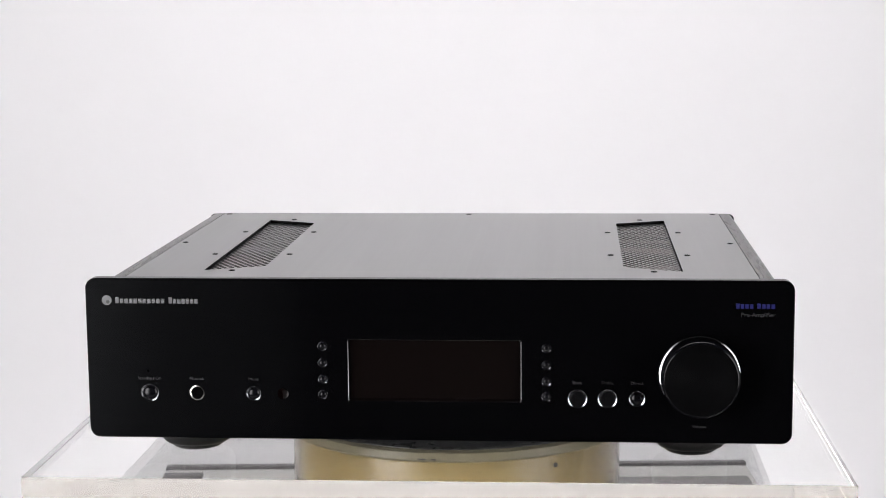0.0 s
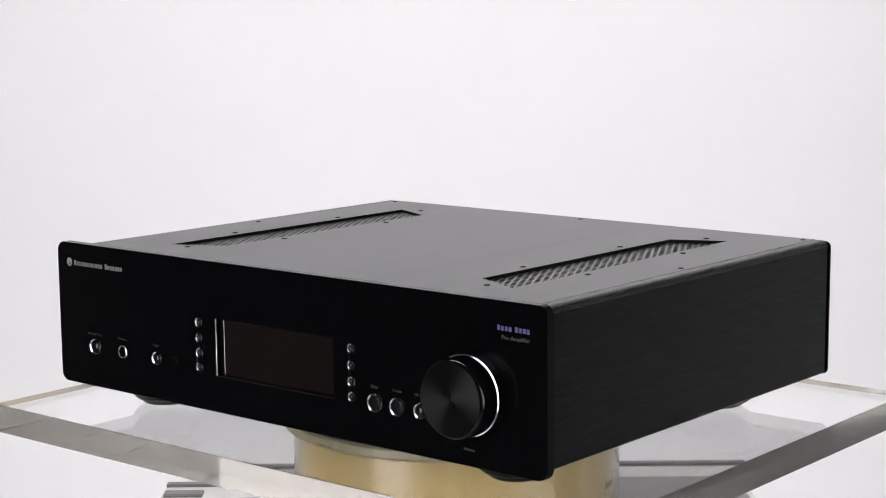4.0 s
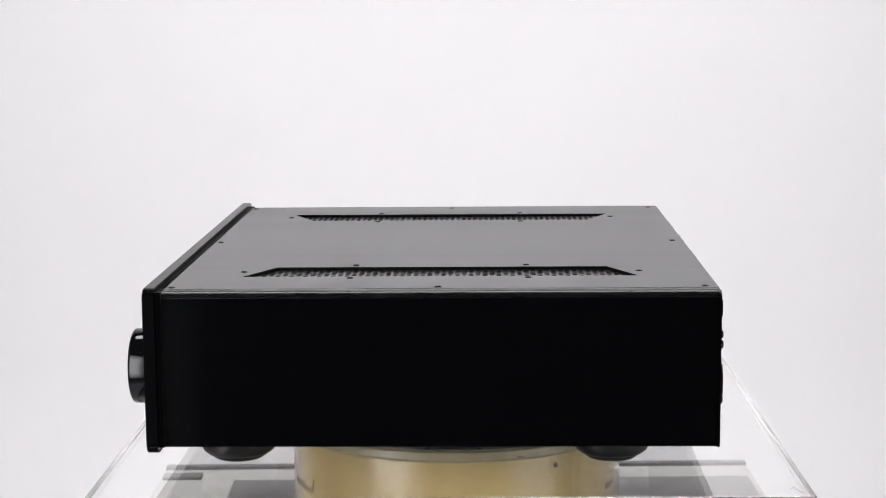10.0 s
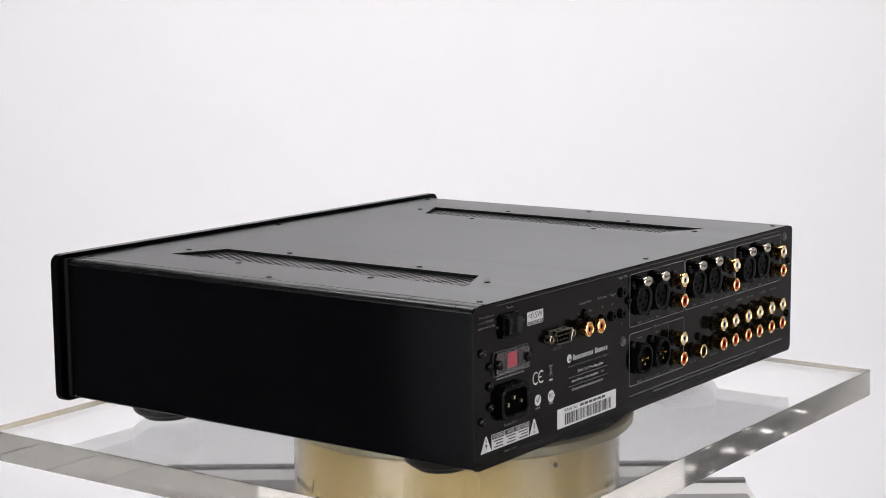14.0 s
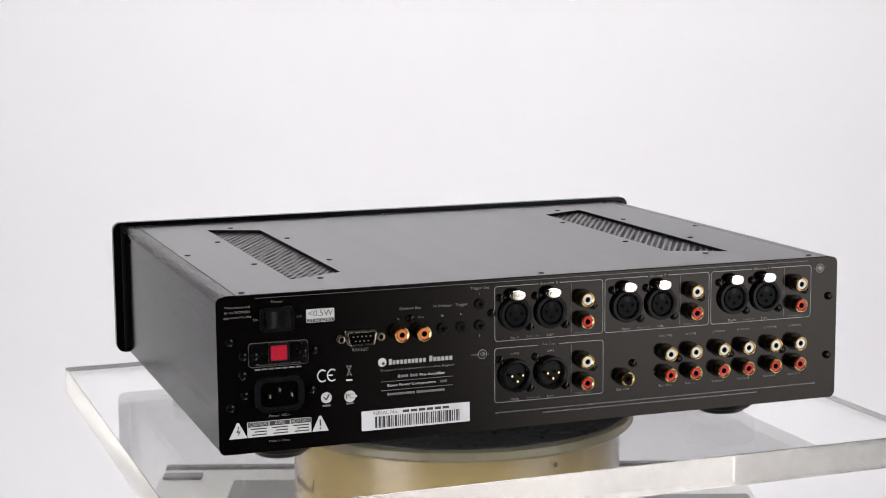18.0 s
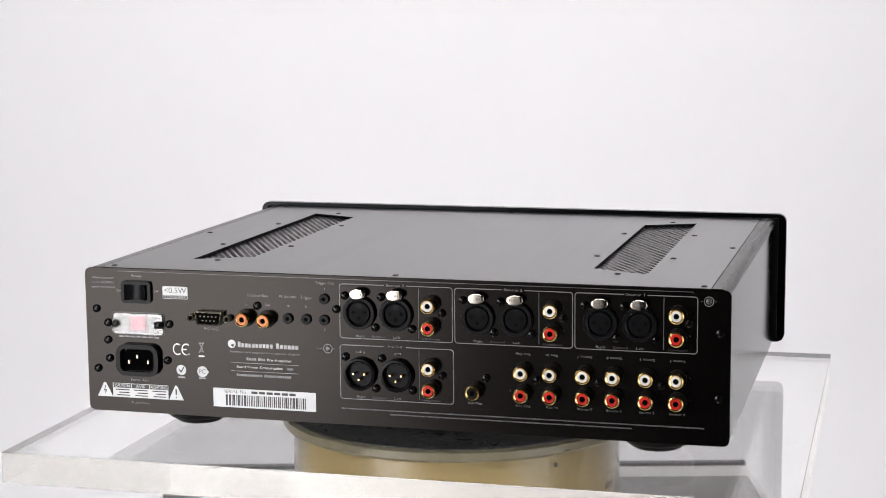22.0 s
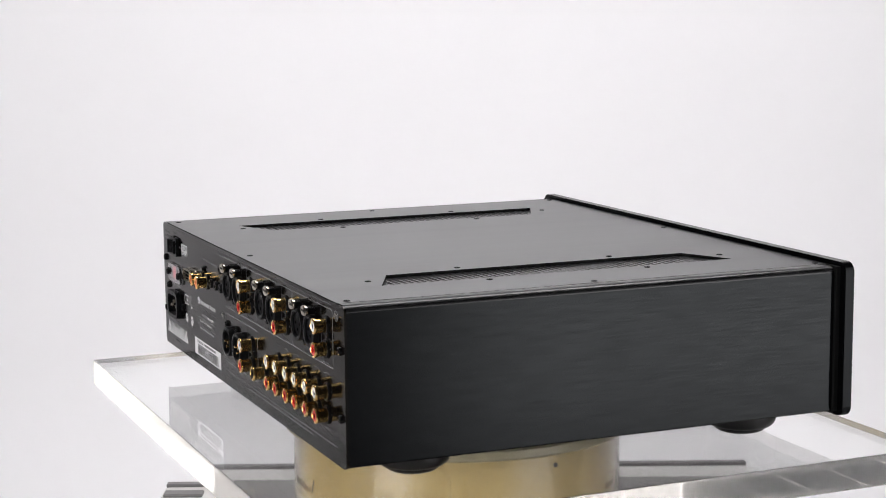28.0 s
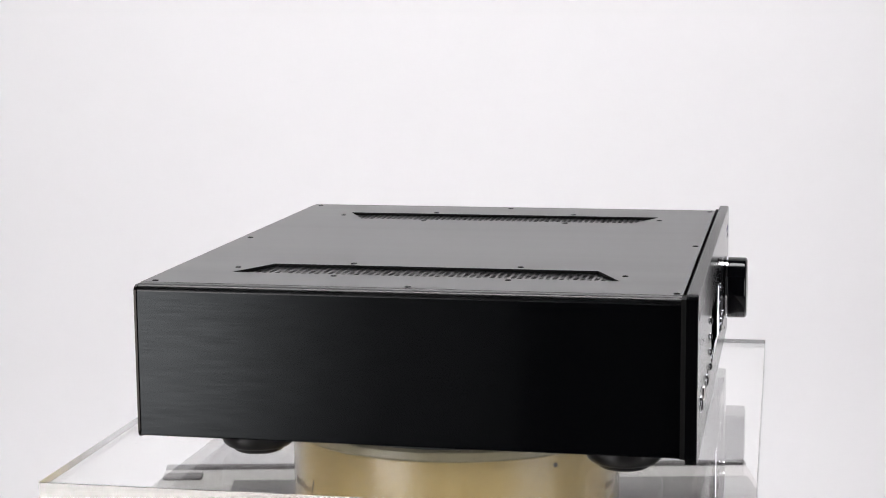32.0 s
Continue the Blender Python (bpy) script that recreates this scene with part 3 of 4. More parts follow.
def front(amp):
    # panel with a real opening for the display
    bm = bmesh.new()
    o = outline_round(PX0, PX1, PZ0, PZ1, 0.0065, 6)
    c = 0.0006
    oc = outline_round(PX0 + c, PX1 - c, PZ0 + c, PZ1 - c, 0.0060, 6)
    dx0, dx1, dz0, dz1 = -0.0568, 0.0498, 0.0400, 0.0784
    i = [(x * 1.0107 + 0.0018, z * 1.012) for x, z in outline_round(dx0 - 0.0001, dx1 + 0.0001, dz0 - 0.0001, dz1 + 0.0001, 0.0006, 6)]
    y0, y1 = YF, YP
    lay = [[bm.verts.new((p[0], y, p[1])) for p in ps] for ps, y in ((i, y1), (i, y0), (oc, y0), (o, y0 + c), (o, y1))]
    n = len(o)
    lay.append(lay[0])
    for a, b in zip(lay, lay[1:]):
        for k in range(n):
            j = (k + 1) % n
            bm.faces.new((a[k], a[j], b[j], b[k]))
    part("front_panel", bm, M_FRONT, amp, "thick black brushed-aluminium front panel", grain_across=2)
    part("panel_back", b_box(PX0 + 0.006, PX1 - 0.006, YP - 0.0002, -0.1745, PZ0 + 0.003, PZ1 - 0.003), M_INNER, amp)
    disp = part("display", b_box(dx0, dx1, YF + 0.0042, YF + 0.0060, dz0, dz1), M_GLASS, amp, "blank glossy dark display window")
    bm = bmesh.new()
    lay = []
    lip = [(-0.0001, YF + 0.0017), (-0.0001, YF + 0.0002), (0.0, YF + 0.0001), (0.00012, YF + 0.0003), (0.00038, YF + 0.0009), (0.00040, YF + 0.0017)]
    for g, yy in lip:
        lay.append([bm.verts.new((px, yy, pz)) for px, pz in outline_round(dx0 + g, dx1 - g, dz0 + g, dz1 - g, 0.0008, 3)])
    lay.append(lay[0])
    for a, b in zip(lay, lay[1:]):
        for k in range(len(a)):
            q = (k + 1) % len(a)
            bm.faces.new((a[k], a[q], b[q], b[k]))
    part("display_trim", bm, M_CHROME, disp, "thin polished metal trim sloping inwards", smooth=True)

    def button(x, z, r, name, label, proud=0.0016, flat=False):
        """A button in a polished ring that slopes inwards."""
        face = [(0, -proud), (r * 0.70, -proud), (r * 0.84, -proud * 0.92), (r * 0.90, -proud * 0.7)] if flat else [(0, -proud), (r * 0.45, -proud * 0.93), (r * 0.75, -proud * 0.6), (r * 0.92, -0.0002)]
        b = part(name, b_lathe(face + [(r * 0.92, 0.002), (0, 0.002)], 28, "y"), M_PLASTIC if flat else M_KNOBSIDE, amp, label, smooth=True)
        b.location = (x, YF, z)
        w = r * 0.18
        part("bezel", b_lathe([(r * 0.93, 0.0), (r * 0.93 + w * 0.4, -w * 0.18), (r * 0.93 + w * 0.8, -w * 0.50), (r * 0.93 + w, -w * 0.60), (r * 0.95 + w, -w * 0.45), (r * 0.96 + w, 0.0002)], 28, "y"), M_BEZEL, b, "thin polished bezel", smooth=True)
    for x, dz in ((-0.0725, 0), (0.0650, -0.0004)):
        for z in (0.0742, 0.0637, 0.0535, 0.0439):
            button(x, z + dz, 0.0026, "menu_button", "small round black button")
    button(-0.1809, 0.0441, 0.0050, "standby_button", "round black standby button", 0.0018)
    button(-0.1157, 0.0441, 0.0041, "mute_button", "round black mute button")
    button(0.0840, 0.0426, 0.0052, "bass_knob", "small round black tone knob", 0.0010, True)
    button(0.1022, 0.0427, 0.0052, "treble_knob", "small round black tone knob", 0.0010, True)
    button(0.1202, 0.0428, 0.0043, "direct_button", "round black button")
    led = part("standby_lamp", b_lathe([(0, -0.0001), (0.0007, -0.0001), (0.0010, 0.0002), (0, 0.0002)], 16, "y"), M_BLACKFILL, amp, "tiny unlit standby lamp")
    led.location = (-0.1816, YF, 0.0578)
    j = part("headphone_jack", b_lathe([(0.0036, 0.004), (0.0036, -0.0003), (0.0041, -0.0008), (0.0046, -0.0006), (0.0048, 0.001)], 32, "y"), M_NICKEL, amp, "ring of a headphone socket", smooth=True)
    j.location = (-0.1511, YF, 0.0443)
    # a solid black disc closes the ring, coloured as the bore's shade
    part("hole", b_lathe([(0, 0.0002), (0.0036, 0.0002), (0.0036, 0.0006), (0, 0.0006)], 24, "y", (0, -0.0007, 0)), M_BLACKFILL, j)
    ir = part("sensor_window", b_lathe([(0, -0.0001), (0.0016, -0.00013), (0.0028, -0.00022), (0.0035, -0.00032), (0.0038, 0.0003), (0, 0.0003)], 28, "y"), M_SENSOR, amp, "round dark sensor window")
    ir.location = (-0.0974, YF, 0.0442)
    # volume knob
    k = part("volume_knob", b_lathe([(0, -0.0172), (0.0222, -0.0172)], 72, "y"), M_KNOB, amp, "large turned black aluminium volume knob")
    k.location = (0.1576, YF, 0.0582)
    part("knob_side", b_lathe([(0.0222, -0.0172), (0.0232, -0.0166), (0.0238, -0.0154), (0.0240, -0.0030), (0.0240, 0.0)], 72, "y"), M_KNOBRIM, k, smooth=True)
    part("knob_ring", b_lathe([(0.0235, -0.0030), (0.0246, -0.0026), (0.0249, -0.0012), (0.0246, 0.0)], 72, "y"), M_CHROME, k, "polished chrome base ring", smooth=True)
    y = YF - 0.00005
    # maker's mark in plain shapes
    part("maker_mark", b_lathe([(0, -0.0001), (0.0031, -0.0001), (0.0031, 0), (0, 0)], 28, "y", (-0.2062, YF, 0.1022)), M_GREYPRINT, amp, "small pale disc")
    part("maker_mark", b_lathe([(0, -0.00018), (0.0011, -0.00018), (0.0011, 0), (0, 0)], 20, "y", (-0.2055, YF, 0.1011)), M_BLACKPRINT, amp, "small dark disc")
    word_bars(amp, "maker_bars", (-0.2012, -0.1698), (-0.1677, -0.1490), 0.1003, 0.0026, 0.0044, y, M_MARK)
    word_bars(amp, "model_bars", (0.1786, 0.1895), (0.1912, 0.2024), 0.0989, 0.0026, 0.0034, y, M_BLUE)
    letters("function_word", "Pre-Amplifier", 0.1922, y, 0.0950, 0.0026, M_FAINTPRINT, amp, width=0.0205)
    for text, x, z, w in (("Standby / On", -0.1809, 0.0531, 0.0145), ("Phones", -0.1513, 0.0532, 0.0085), ("Mute", -0.1157, 0.0531, 0.0062), ("Bass", 0.0838, 0.0525, 0.0055),
                          ("Treble", 0.1020, 0.0525, 0.0076), ("Direct", 0.1200, 0.0525, 0.0075), ("Volume", 0.1579, 0.0258, 0.0085)):
        letters("control_word", text, x, y, z, 0.0019, M_FAINTPRINT, amp, width=w)


def word_bars(parent, name, a, b, z, low, high, y, material):
    """Two words of a mark as rows of plain blocks."""
    boxes = []
    for x0, x1 in (a, b):
        n = max(4, round(abs(x1 - x0) / (low * 1.1)))
        s = (x1 - x0) / n
        for k in range(n):
            l, r = sorted((x0 + s * (k + 0.12), x0 + s * (k + 0.88)))
            boxes.append((l, r, z, z + low + (high - low) * (0.7 if k == 0 else 0.15)))
    return bars(name, boxes, y - 0.0001, y + 0.00004, material, parent)


def rear(amp):
    # panel with rounded corners
    o = outline_round(X0 - 0.0011, X1 + 0.0011, ZB - 0.0010, ZT - 0.0004, 0.0042, 5)
    part("rear_panel", b_extrude(o, "xz", YB, YB - 0.0014), M_REAR, amp, "satin black printed rear panel full of sockets")
    yp = YB + 0.00006
    # connectors, each kind built once
    def socket(colour, name):
        root = part(name, b_lathe([(0.0040, 0.0), (0.0040, 0.0012), (0.0056, 0.0012), (0.0058, 0.0009), (0.0058, 0.0)], 28, "y"), M_PLASTIC, None, smooth=True)
        part("barrel", b_lathe([(0.0043, 0.0), (0.0043, 0.0078), (0.0036, 0.0081), (0.0033, 0.0081), (0.0032, 0.0072)], 28, "y"), M_GOLD, root, "gold-plated barrel", smooth=True)
        part("nut", b_lathe([(0.0043, 0.0066), (0.0047, 0.0068), (0.0049, 0.0076), (0.0047, 0.0084), (0.0040, 0.0088), (0.0034, 0.0084), (0.0030, 0.0078)], 28, "y"), M_GOLD, root, "gold-plated round rim", smooth=True)
        part("insulator", b_lathe([(0.0034, 0.0070), (0.0034, 0.0082), (0.0031, 0.0086), (0.0019, 0.0086), (0.0016, 0.0060), (0.0, 0.0060)], 24, "y"), colour, root, smooth=True)
        # black plug in the middle: the hole's darkness is painted, not deep
        part("centre_hole", b_lathe([(0, 0.0080), (0.0017, 0.0080), (0.0017, 0.0062), (0, 0.0062)], 16, "y"), M_BLACKFILL, root)
        return root
    white = socket(M_WHITEPLASTIC, "white_phono_socket")
    red = socket(M_REDPLASTIC, "red_phono_socket")
    orange = socket(M_ORANGEPLASTIC, "orange_phono_socket")
    black = socket(M_INNER, "black_phono_socket")

    def put(src, spots):
        for n, (x, z) in enumerate(spots):
            ob = src if n == 0 else copy_thing(src, Matrix())
            ob.location = (x, YB, z)
            ob.parent = amp
    cols = [-0.0860, -0.1040, -0.1244, -0.1426, -0.1626, -0.1810]
    trio = [-0.0274, -0.1043, -0.1809]
    put(white, [(x, 0.0573) for x in cols] + [(x, 0.0971) for x in trio] + [(-0.0274, 0.0571)])
    put(red, [(x, 0.0434) for x in cols] + [(x, 0.0830) for x in trio] + [(-0.0274, 0.0432)])
    put(orange, [(0.0953, 0.0836), (0.0811, 0.0833)])
    put(black, [(-0.0556, 0.0435)])

    # balanced inputs, female
    def female():
        root = part("balanced_input", b_lathe([(0.0, 0.0005), (0.0078, 0.0005), (0.0078, 0.0030), (0.0086, 0.0036), (0.0103, 0.0036), (0.0107, 0.0028), (0.0107, 0.0)], 40, "y"), M_PLASTIC, None, smooth=True)
        part("insert", b_lathe([(0, 0.0022), (0.0068, 0.0022), (0.0072, 0.0016), (0.0072, 0.0004)], 32, "y"), M_GREYPLASTIC, root, smooth=True)
        for x, z in ((0.0037, 0.0004), (-0.0037, 0.0004), (0.0, -0.0034)):
            # flat black discs on the insert, painted as shaded contact holes
            part("contact_hole", b_lathe([(0, 0.00235), (0.00105, 0.00235), (0.00105, 0.0018), (0, 0.0018)], 14, "y", (x, 0, z)), M_BLACKFILL, root)
        part("key_slot", b_box(-0.0016, 0.0016, 0.0018, 0.0024, 0.0028, 0.0062), M_PLASTIC, root)
        bm = b_lathe([(0, 0.0067), (0.0040, 0.00668), (0.0048, 0.0066), (0.0053, 0.0062), (0.0054, 0.0056), (0.0054, 0.0050), (0, 0.0050)], 28, "y")
        bm.transform(Matrix.Translation((0, 0, 0.0126)) @ Matrix.Diagonal((1.0, 1.0, 0.62, 1.0)))
        part("latch", bm, M_LATCH, root, "polished push latch", smooth=True)
        letters("latch_word", "PUSH", 0, 0.00676, 0.0126, 0.0016, M_BLACKPRINT, root, back=True, width=0.0058)
        part("latch_stem", b_box(-0.0042, 0.0042, 0.0, 0.0061, 0.0104, 0.0146, 0.0006), M_PLASTIC, root)
        part("latch_spring", b_box(-0.0050, 0.0050, 0.0030, 0.0042, 0.0084, 0.0094, 0.0003), M_PLASTIC, root)
        return root
    f = female()
    put(f, [(x, 0.0900) for x in (0.0188, -0.0052, -0.0576, -0.0819, -0.1342, -0.1580)])

    def male():
        root = part("balanced_output", b_lathe([(0.0, 0.0004), (0.0083, 0.0004), (0.0084, 0.0040), (0.0090, 0.0048), (0.0103, 0.0046), (0.0107, 0.0030), (0.0107, 0.0)], 40, "y"), M_PLASTIC, None, smooth=True)
        for x, z in ((0.0037, 0.0002), (-0.0037, 0.0002), (0.0, -0.0034)):
            part("pin", b_lathe([(0.0009, 0.0004), (0.0009, 0.0040), (0.0007, 0.0044), (0, 0.0045)], 12, "y", (x, 0, z)), M_GOLD, root, "gold contact pin", smooth=True)
        part("key", b_box(-0.0018, 0.0018, 0.0004, 0.0036, 0.0068, 0.0082, 0.0002), M_PLASTIC, root)
        return root
    m = male()
    put(m, [(0.0188, 0.0507), (-0.0054, 0.0507)])

    # screws on the rear
    sc = part("rear_screw", b_screw(0.0027, 0.0021, "y"), M_SCREW, amp, smooth=True)
    spots = [(0.2001, 0.0855), (0.1921, 0.0764), (0.1856, 0.0764), (0.1556, 0.0764), (0.1488, 0.0770), (0.1925, 0.0648), (0.1917, 0.0525), (0.1507, 0.0528), (0.2003, 0.0454), (0.0875, 0.0917), (0.0343, 0.0916)]
    for a, b in ((0.0287, 0.0087), (-0.0480, -0.0676), (-0.1244, -0.1440)):
        spots += [(a, 0.1006), (a - 0.0240, 0.1006), (b, 0.0809), (b - 0.0241, 0.0809)]
    spots += [(0.0287, 0.0612), (0.0047, 0.0612), (0.0087, 0.0415), (-0.0154, 0.0415), (-0.0346, 0.0518)]
    spots += [(x, 0.0918) for x in (-0.0346, -0.1110, -0.1877)] + [(-0.0626, 0.0519), (-0.0950, 0.0523), (-0.1330, 0.0526), (-0.1715, 0.0526), (-0.2062, 0.0864), (-0.2058, 0.0462)]
    sc.location = (spots[0][0], YB, spots[0][1])
    for x, z in spots[1:]:
        share("rear_screw", sc, (x, YB + (0.0021 if x in (0.1856, 0.1556) else 0.0), z), amp)
    for x, z in ((0.0405, 0.0658), (-0.1992, 0.1056)):
        g = part("ground_screw", b_screw(0.0018, 0.0010, "y"), M_ZINC, amp, "dull zinc ground screw in a printed ring")
        g.location = (x, YB, z)
        part("washer", b_lathe([(0.0026, 0), (0.0026, 0.0002), (0.0031, 0.0002), (0.0031, 0)], 24, "y"), M_GREYPRINT, g, "printed ring")
        for sx in (0.0042, -0.0042):
            bars("ground_dot", [(sx - 0.0004, sx + 0.0004, -0.0003, 0.0003)], 0.0, 0.00012, M_DIMPRINT, g)

    # jacks
    jk = part("jack_socket", b_lathe([(0.0014, 0.0004), (0.0014, 0.0020), (0.0030, 0.0020), (0.0034, 0.0014), (0.0034, 0.0)], 24, "y"), M_PLASTIC, amp, smooth=True)
    # black plug coloured like the shade inside the jack
    part("hole", b_lathe([(0, 0.0016), (0.0015, 0.0016), (0.0015, 0.0004), (0, 0.0004)], 16, "y"), M_BLACKFILL, jk)
    js = [(0.0667, 0.0843), (0.0544, 0.0843), (0.0422, 0.0979), (0.0424, 0.0843)]
    jk.location = (js[0][0], YB, js[0][1])
    jk.parent = amp
    for x, z in js[1:]:
        copy_thing(jk, Matrix.Translation((x, YB, z)))

    # serial port
    def d_shape(g):
        return [(-0.0090 + g, 0.0044 - g), (0.0090 - g, 0.0044 - g), (0.0092 - g, 0.0036 - g), (0.0080 - g, -0.0036 + g), (0.0072 - g, -0.0042 + g), (-0.0072 + g, -0.0042 + g), (-0.0080 + g, -0.0036 + g), (-0.0092 + g, 0.0036 - g)]
    bm = bmesh.new()
    rings = [[bm.verts.new((px, yy, pz)) for px, pz in d_shape(g)] for g, yy in ((-0.0003, 0.0), (0.0, 0.0006), (0.0, 0.0054), (0.0002, 0.0057), (0.0005, 0.0055), (0.0006, 0.0020))]
    for a, b in zip(rings, rings[1:]):
        for k in range(8):
            q = (k + 1) % 8
            bm.faces.new((a[k], a[q], b[q], b[k]))
    d = part("serial_port", bm, M_SHROUD, amp, "nine-pin serial socket in a metal shroud")
    d.location = (0.1197, YB, 0.0826)
    part("insert", b_extrude(d_shape(0.0007), "xz", 0.0010, 0.0040), M_BLACKFILL, d)
    pin = None
    for x, z in [(-0.0054 + 0.0027 * k, 0.0014) for k in range(5)] + [(-0.0041 + 0.0027 * k, -0.0014) for k in range(4)]:
        if pin is None:
            pin = part("pin", b_lathe([(0.0004, 0.0030), (0.0004, 0.0051), (0, 0.0052)], 8, "y"), M_SHROUD, d)
            pin.location = (x, 0, z)
        else:
            share("pin", pin, (x, 0, z), d)
    for x in (-0.0126, 0.0126):
        n = part("jack_nut", b_lathe([(0.0015, 0.0010), (0.0015, 0.0043), (0.0019, 0.0046), (0.0023, 0.0044), (0.0025, 0.0038), (0.0025, 0.0)], 12, "y", (x, 0, 0)), M_SHROUD, d, "threaded metal post")
        # black disc in the post, its colour standing in for shade
        part("hole", b_lathe([(0, 0.0034), (0.0015, 0.0034), (0.0015, 0.0030), (0, 0.0030)], 12, "y", (x, 0, 0)), M_BLACKFILL, n)

    # power switch, voltage selector, mains inlet
    s = part("power_switch", b_frame(0.1606, 0.1813, 0.0903, 0.1049, 0.0024, YB, YB + 0.0022, 0.0012), M_PLASTIC, amp, "black mains rocker switch")
    bm = bmesh.new()
    b_extrude([(0.1634, YB), (0.1785, YB), (0.1785, YB + 0.0046)] + [(0.1710 + 0.0075 * c, YB + 0.0020 + 0.0024 * c * c + 0.0006 * c) for c in (0.93, 0.8, 0.6, 0.4, 0.2, 0.0, -0.25, -0.5, -0.75, -1.0)], "xy", 0.0926, 0.1026, bm=bm)
    part("rocker", bm, M_PLASTIC, s, smooth=True)
    v = part("voltage_selector", b_frame(0.1521, 0.1889, 0.0690, 0.0840, 0.0004, YB, YB + 0.0003, 0.0024), M_DIMPRINT, amp, "red voltage selector in a printed frame")
    part("selector_body", b_frame(0.1638, 0.1768, 0.0710, 0.0832, 0.0014, YB, YB + 0.0010, 0.0006), M_PLASTIC, v)
    part("selector_slide", b_box(0.1653, 0.1753, YB, YB + 0.0007, 0.0726, 0.0816, 0.0003), M_REDSWITCH, v, "bright red slide")
    part("selector_slot", b_box(0.1694, 0.1700, YB + 0.0006, YB + 0.00075, 0.0740, 0.0802), M_REDPLASTIC, v, "darker red slot")
    c = part("clear_cover", b_extrude(outline_round(0.1528, 0.1882, 0.0697, 0.0833, 0.002), "xz", YB + 0.0022, YB + 0.0012), M_CLEARCOVER, v, "clear glossy plastic cover")
    c.visible_shadow = False
    inlet = part("mains_inlet", b_frame(0.1559, 0.1857, 0.0419, 0.0630, 0.0030, YB, YB + 0.0042, 0.0066), M_PLASTIC, amp, "black three-pin mains inlet")
    # shallow black plate; the shade of a deep recess is its colour
    part("recess", b_extrude([(0.1592, 0.0453), (0.1824, 0.0453), (0.1824, 0.0560), (0.1784, 0.0598), (0.1632, 0.0598), (0.1592, 0.0560)], "xz", YB + 0.0002, YB + 0.0006), M_BLACKFILL, inlet)
    for x, z in ((0.1768, 0.0512), (0.1708, 0.0548), (0.1633, 0.0514)):
        part("blade", b_box(x - 0.0006, x + 0.0006, YB, YB + 0.0034, z - 0.0012, z + 0.0012, 0.0002), M_SHROUD, inlet, "flat metal contact blade")

    # print
    t = 0.0005
    bars("printed_line", [(-0.1901, 0.1839, 0.1108, 0.1112)], YB, YB + 0.00012, M_DIMPRINT, amp)
    for x0, x1 in ((-0.0416, 0.0324), (-0.1171, -0.0426), (-0.1928, -0.1181)):
        part("printed_box", b_frame(x0, x1, 0.0730, 0.1083, t, YB, YB + 0.00012, 0.0022), M_GREYPRINT, amp)
    part("printed_box", b_frame(-0.0420, 0.0326, 0.0336, 0.0690, t, YB, YB + 0.00012, 0.0022), M_GREYPRINT, amp)
    for x, z0, z1 in ((-0.0196, 0.0750, 0.1070), (-0.0960, 0.0750, 0.1070), (-0.1724, 0.0750, 0.1070), (-0.0196, 0.0356, 0.0676)):
        bars("printed_line", [(x - 0.0002, x + 0.0002, z0, z1)], YB, YB + 0.00012, M_DIMPRINT, amp)

    def w(text, x, z, h, width, material=M_GREYPRINT, upside=False):
        letters("printed_word", text, x, yp, z, h, material, amp, back=True, width=width, upside=upside)
    for n, x in (("3", -0.0044), ("2", -0.0799), ("1", -0.1553)):
        bars("print_gap", [(x - 0.0072, x + 0.0072, 0.1072, 0.1090)], YB, YB + 0.00016, M_REAR, amp)
        letters("printed_word", "Source " + n, x, YB + 0.0002, 0.1081, 0.0016, M_GREYPRINT, amp, back=True, width=0.0115)
    bars("print_gap", [(-0.0113, 0.0031, 0.0679, 0.0697)], YB, YB + 0.00016, M_REAR, amp)
    letters("printed_word", "Pre Out", -0.0041, YB + 0.0002, 0.0690, 0.0016, M_GREYPRINT, amp, back=True, width=0.0090)
    for xr, xl, xu in ((0.0188, -0.0052, -0.0274), (-0.0576, -0.0819, -0.1043), (-0.1342, -0.1580, -0.1809)):
        w("Right", xr, 0.0749, 0.0015, 0.0058)
        w("Balanced", (xr + xl) / 2 - 0.0002, 0.0749, 0.0013, 0.0088, M_DIMPRINT)
        w("Left", xl, 0.0749, 0.0015, 0.0046)
        w("Unbalanced", xu, 0.0749, 0.0013, 0.0115, M_DIMPRINT)
        for z, c in ((0.0985, "L"), (0.0840, "R")):
            w(c, xu - 0.0072, z, 0.0013, None, M_DIMPRINT)
    w("Right", 0.0188, 0.0354, 0.0015, 0.0058)
    w("Balanced", 0.0066, 0.0354, 0.0013, 0.0088, M_DIMPRINT)
    w("Left", -0.0054, 0.0354, 0.0015, 0.0046)
    w("Unbalanced", -0.0274, 0.0354, 0.0013, 0.0115, M_DIMPRINT)
    w("Right", 0.0188, 0.0645, 0.0015, 0.0058, M_GREYPRINT, True)
    w("Left", -0.0054, 0.0645, 0.0015, 0.0046, M_GREYPRINT, True)
    for x, text in zip(cols, ("Rec Out", "Rec In", "Source 7", "Source 6", "Source 5", "Source 4")):
        w(text, x, 0.0353, 0.0016, 0.0092 if text != "Rec In" else 0.0072)
        w(text, x, 0.0682, 0.0016, 0.0092 if text != "Rec In" else 0.0072, M_GREYPRINT, True)
    w("Sub Out", -0.0556, 0.0353, 0.0016, 0.0092)
    for x, z, c in ((-0.0780, 0.0585, "L"), (-0.0780, 0.0445, "R"), (-0.1885, 0.0585, "L"), (-0.1885, 0.0445, "R")):
        w(c, x, z, 0.0013, None, M_DIMPRINT)
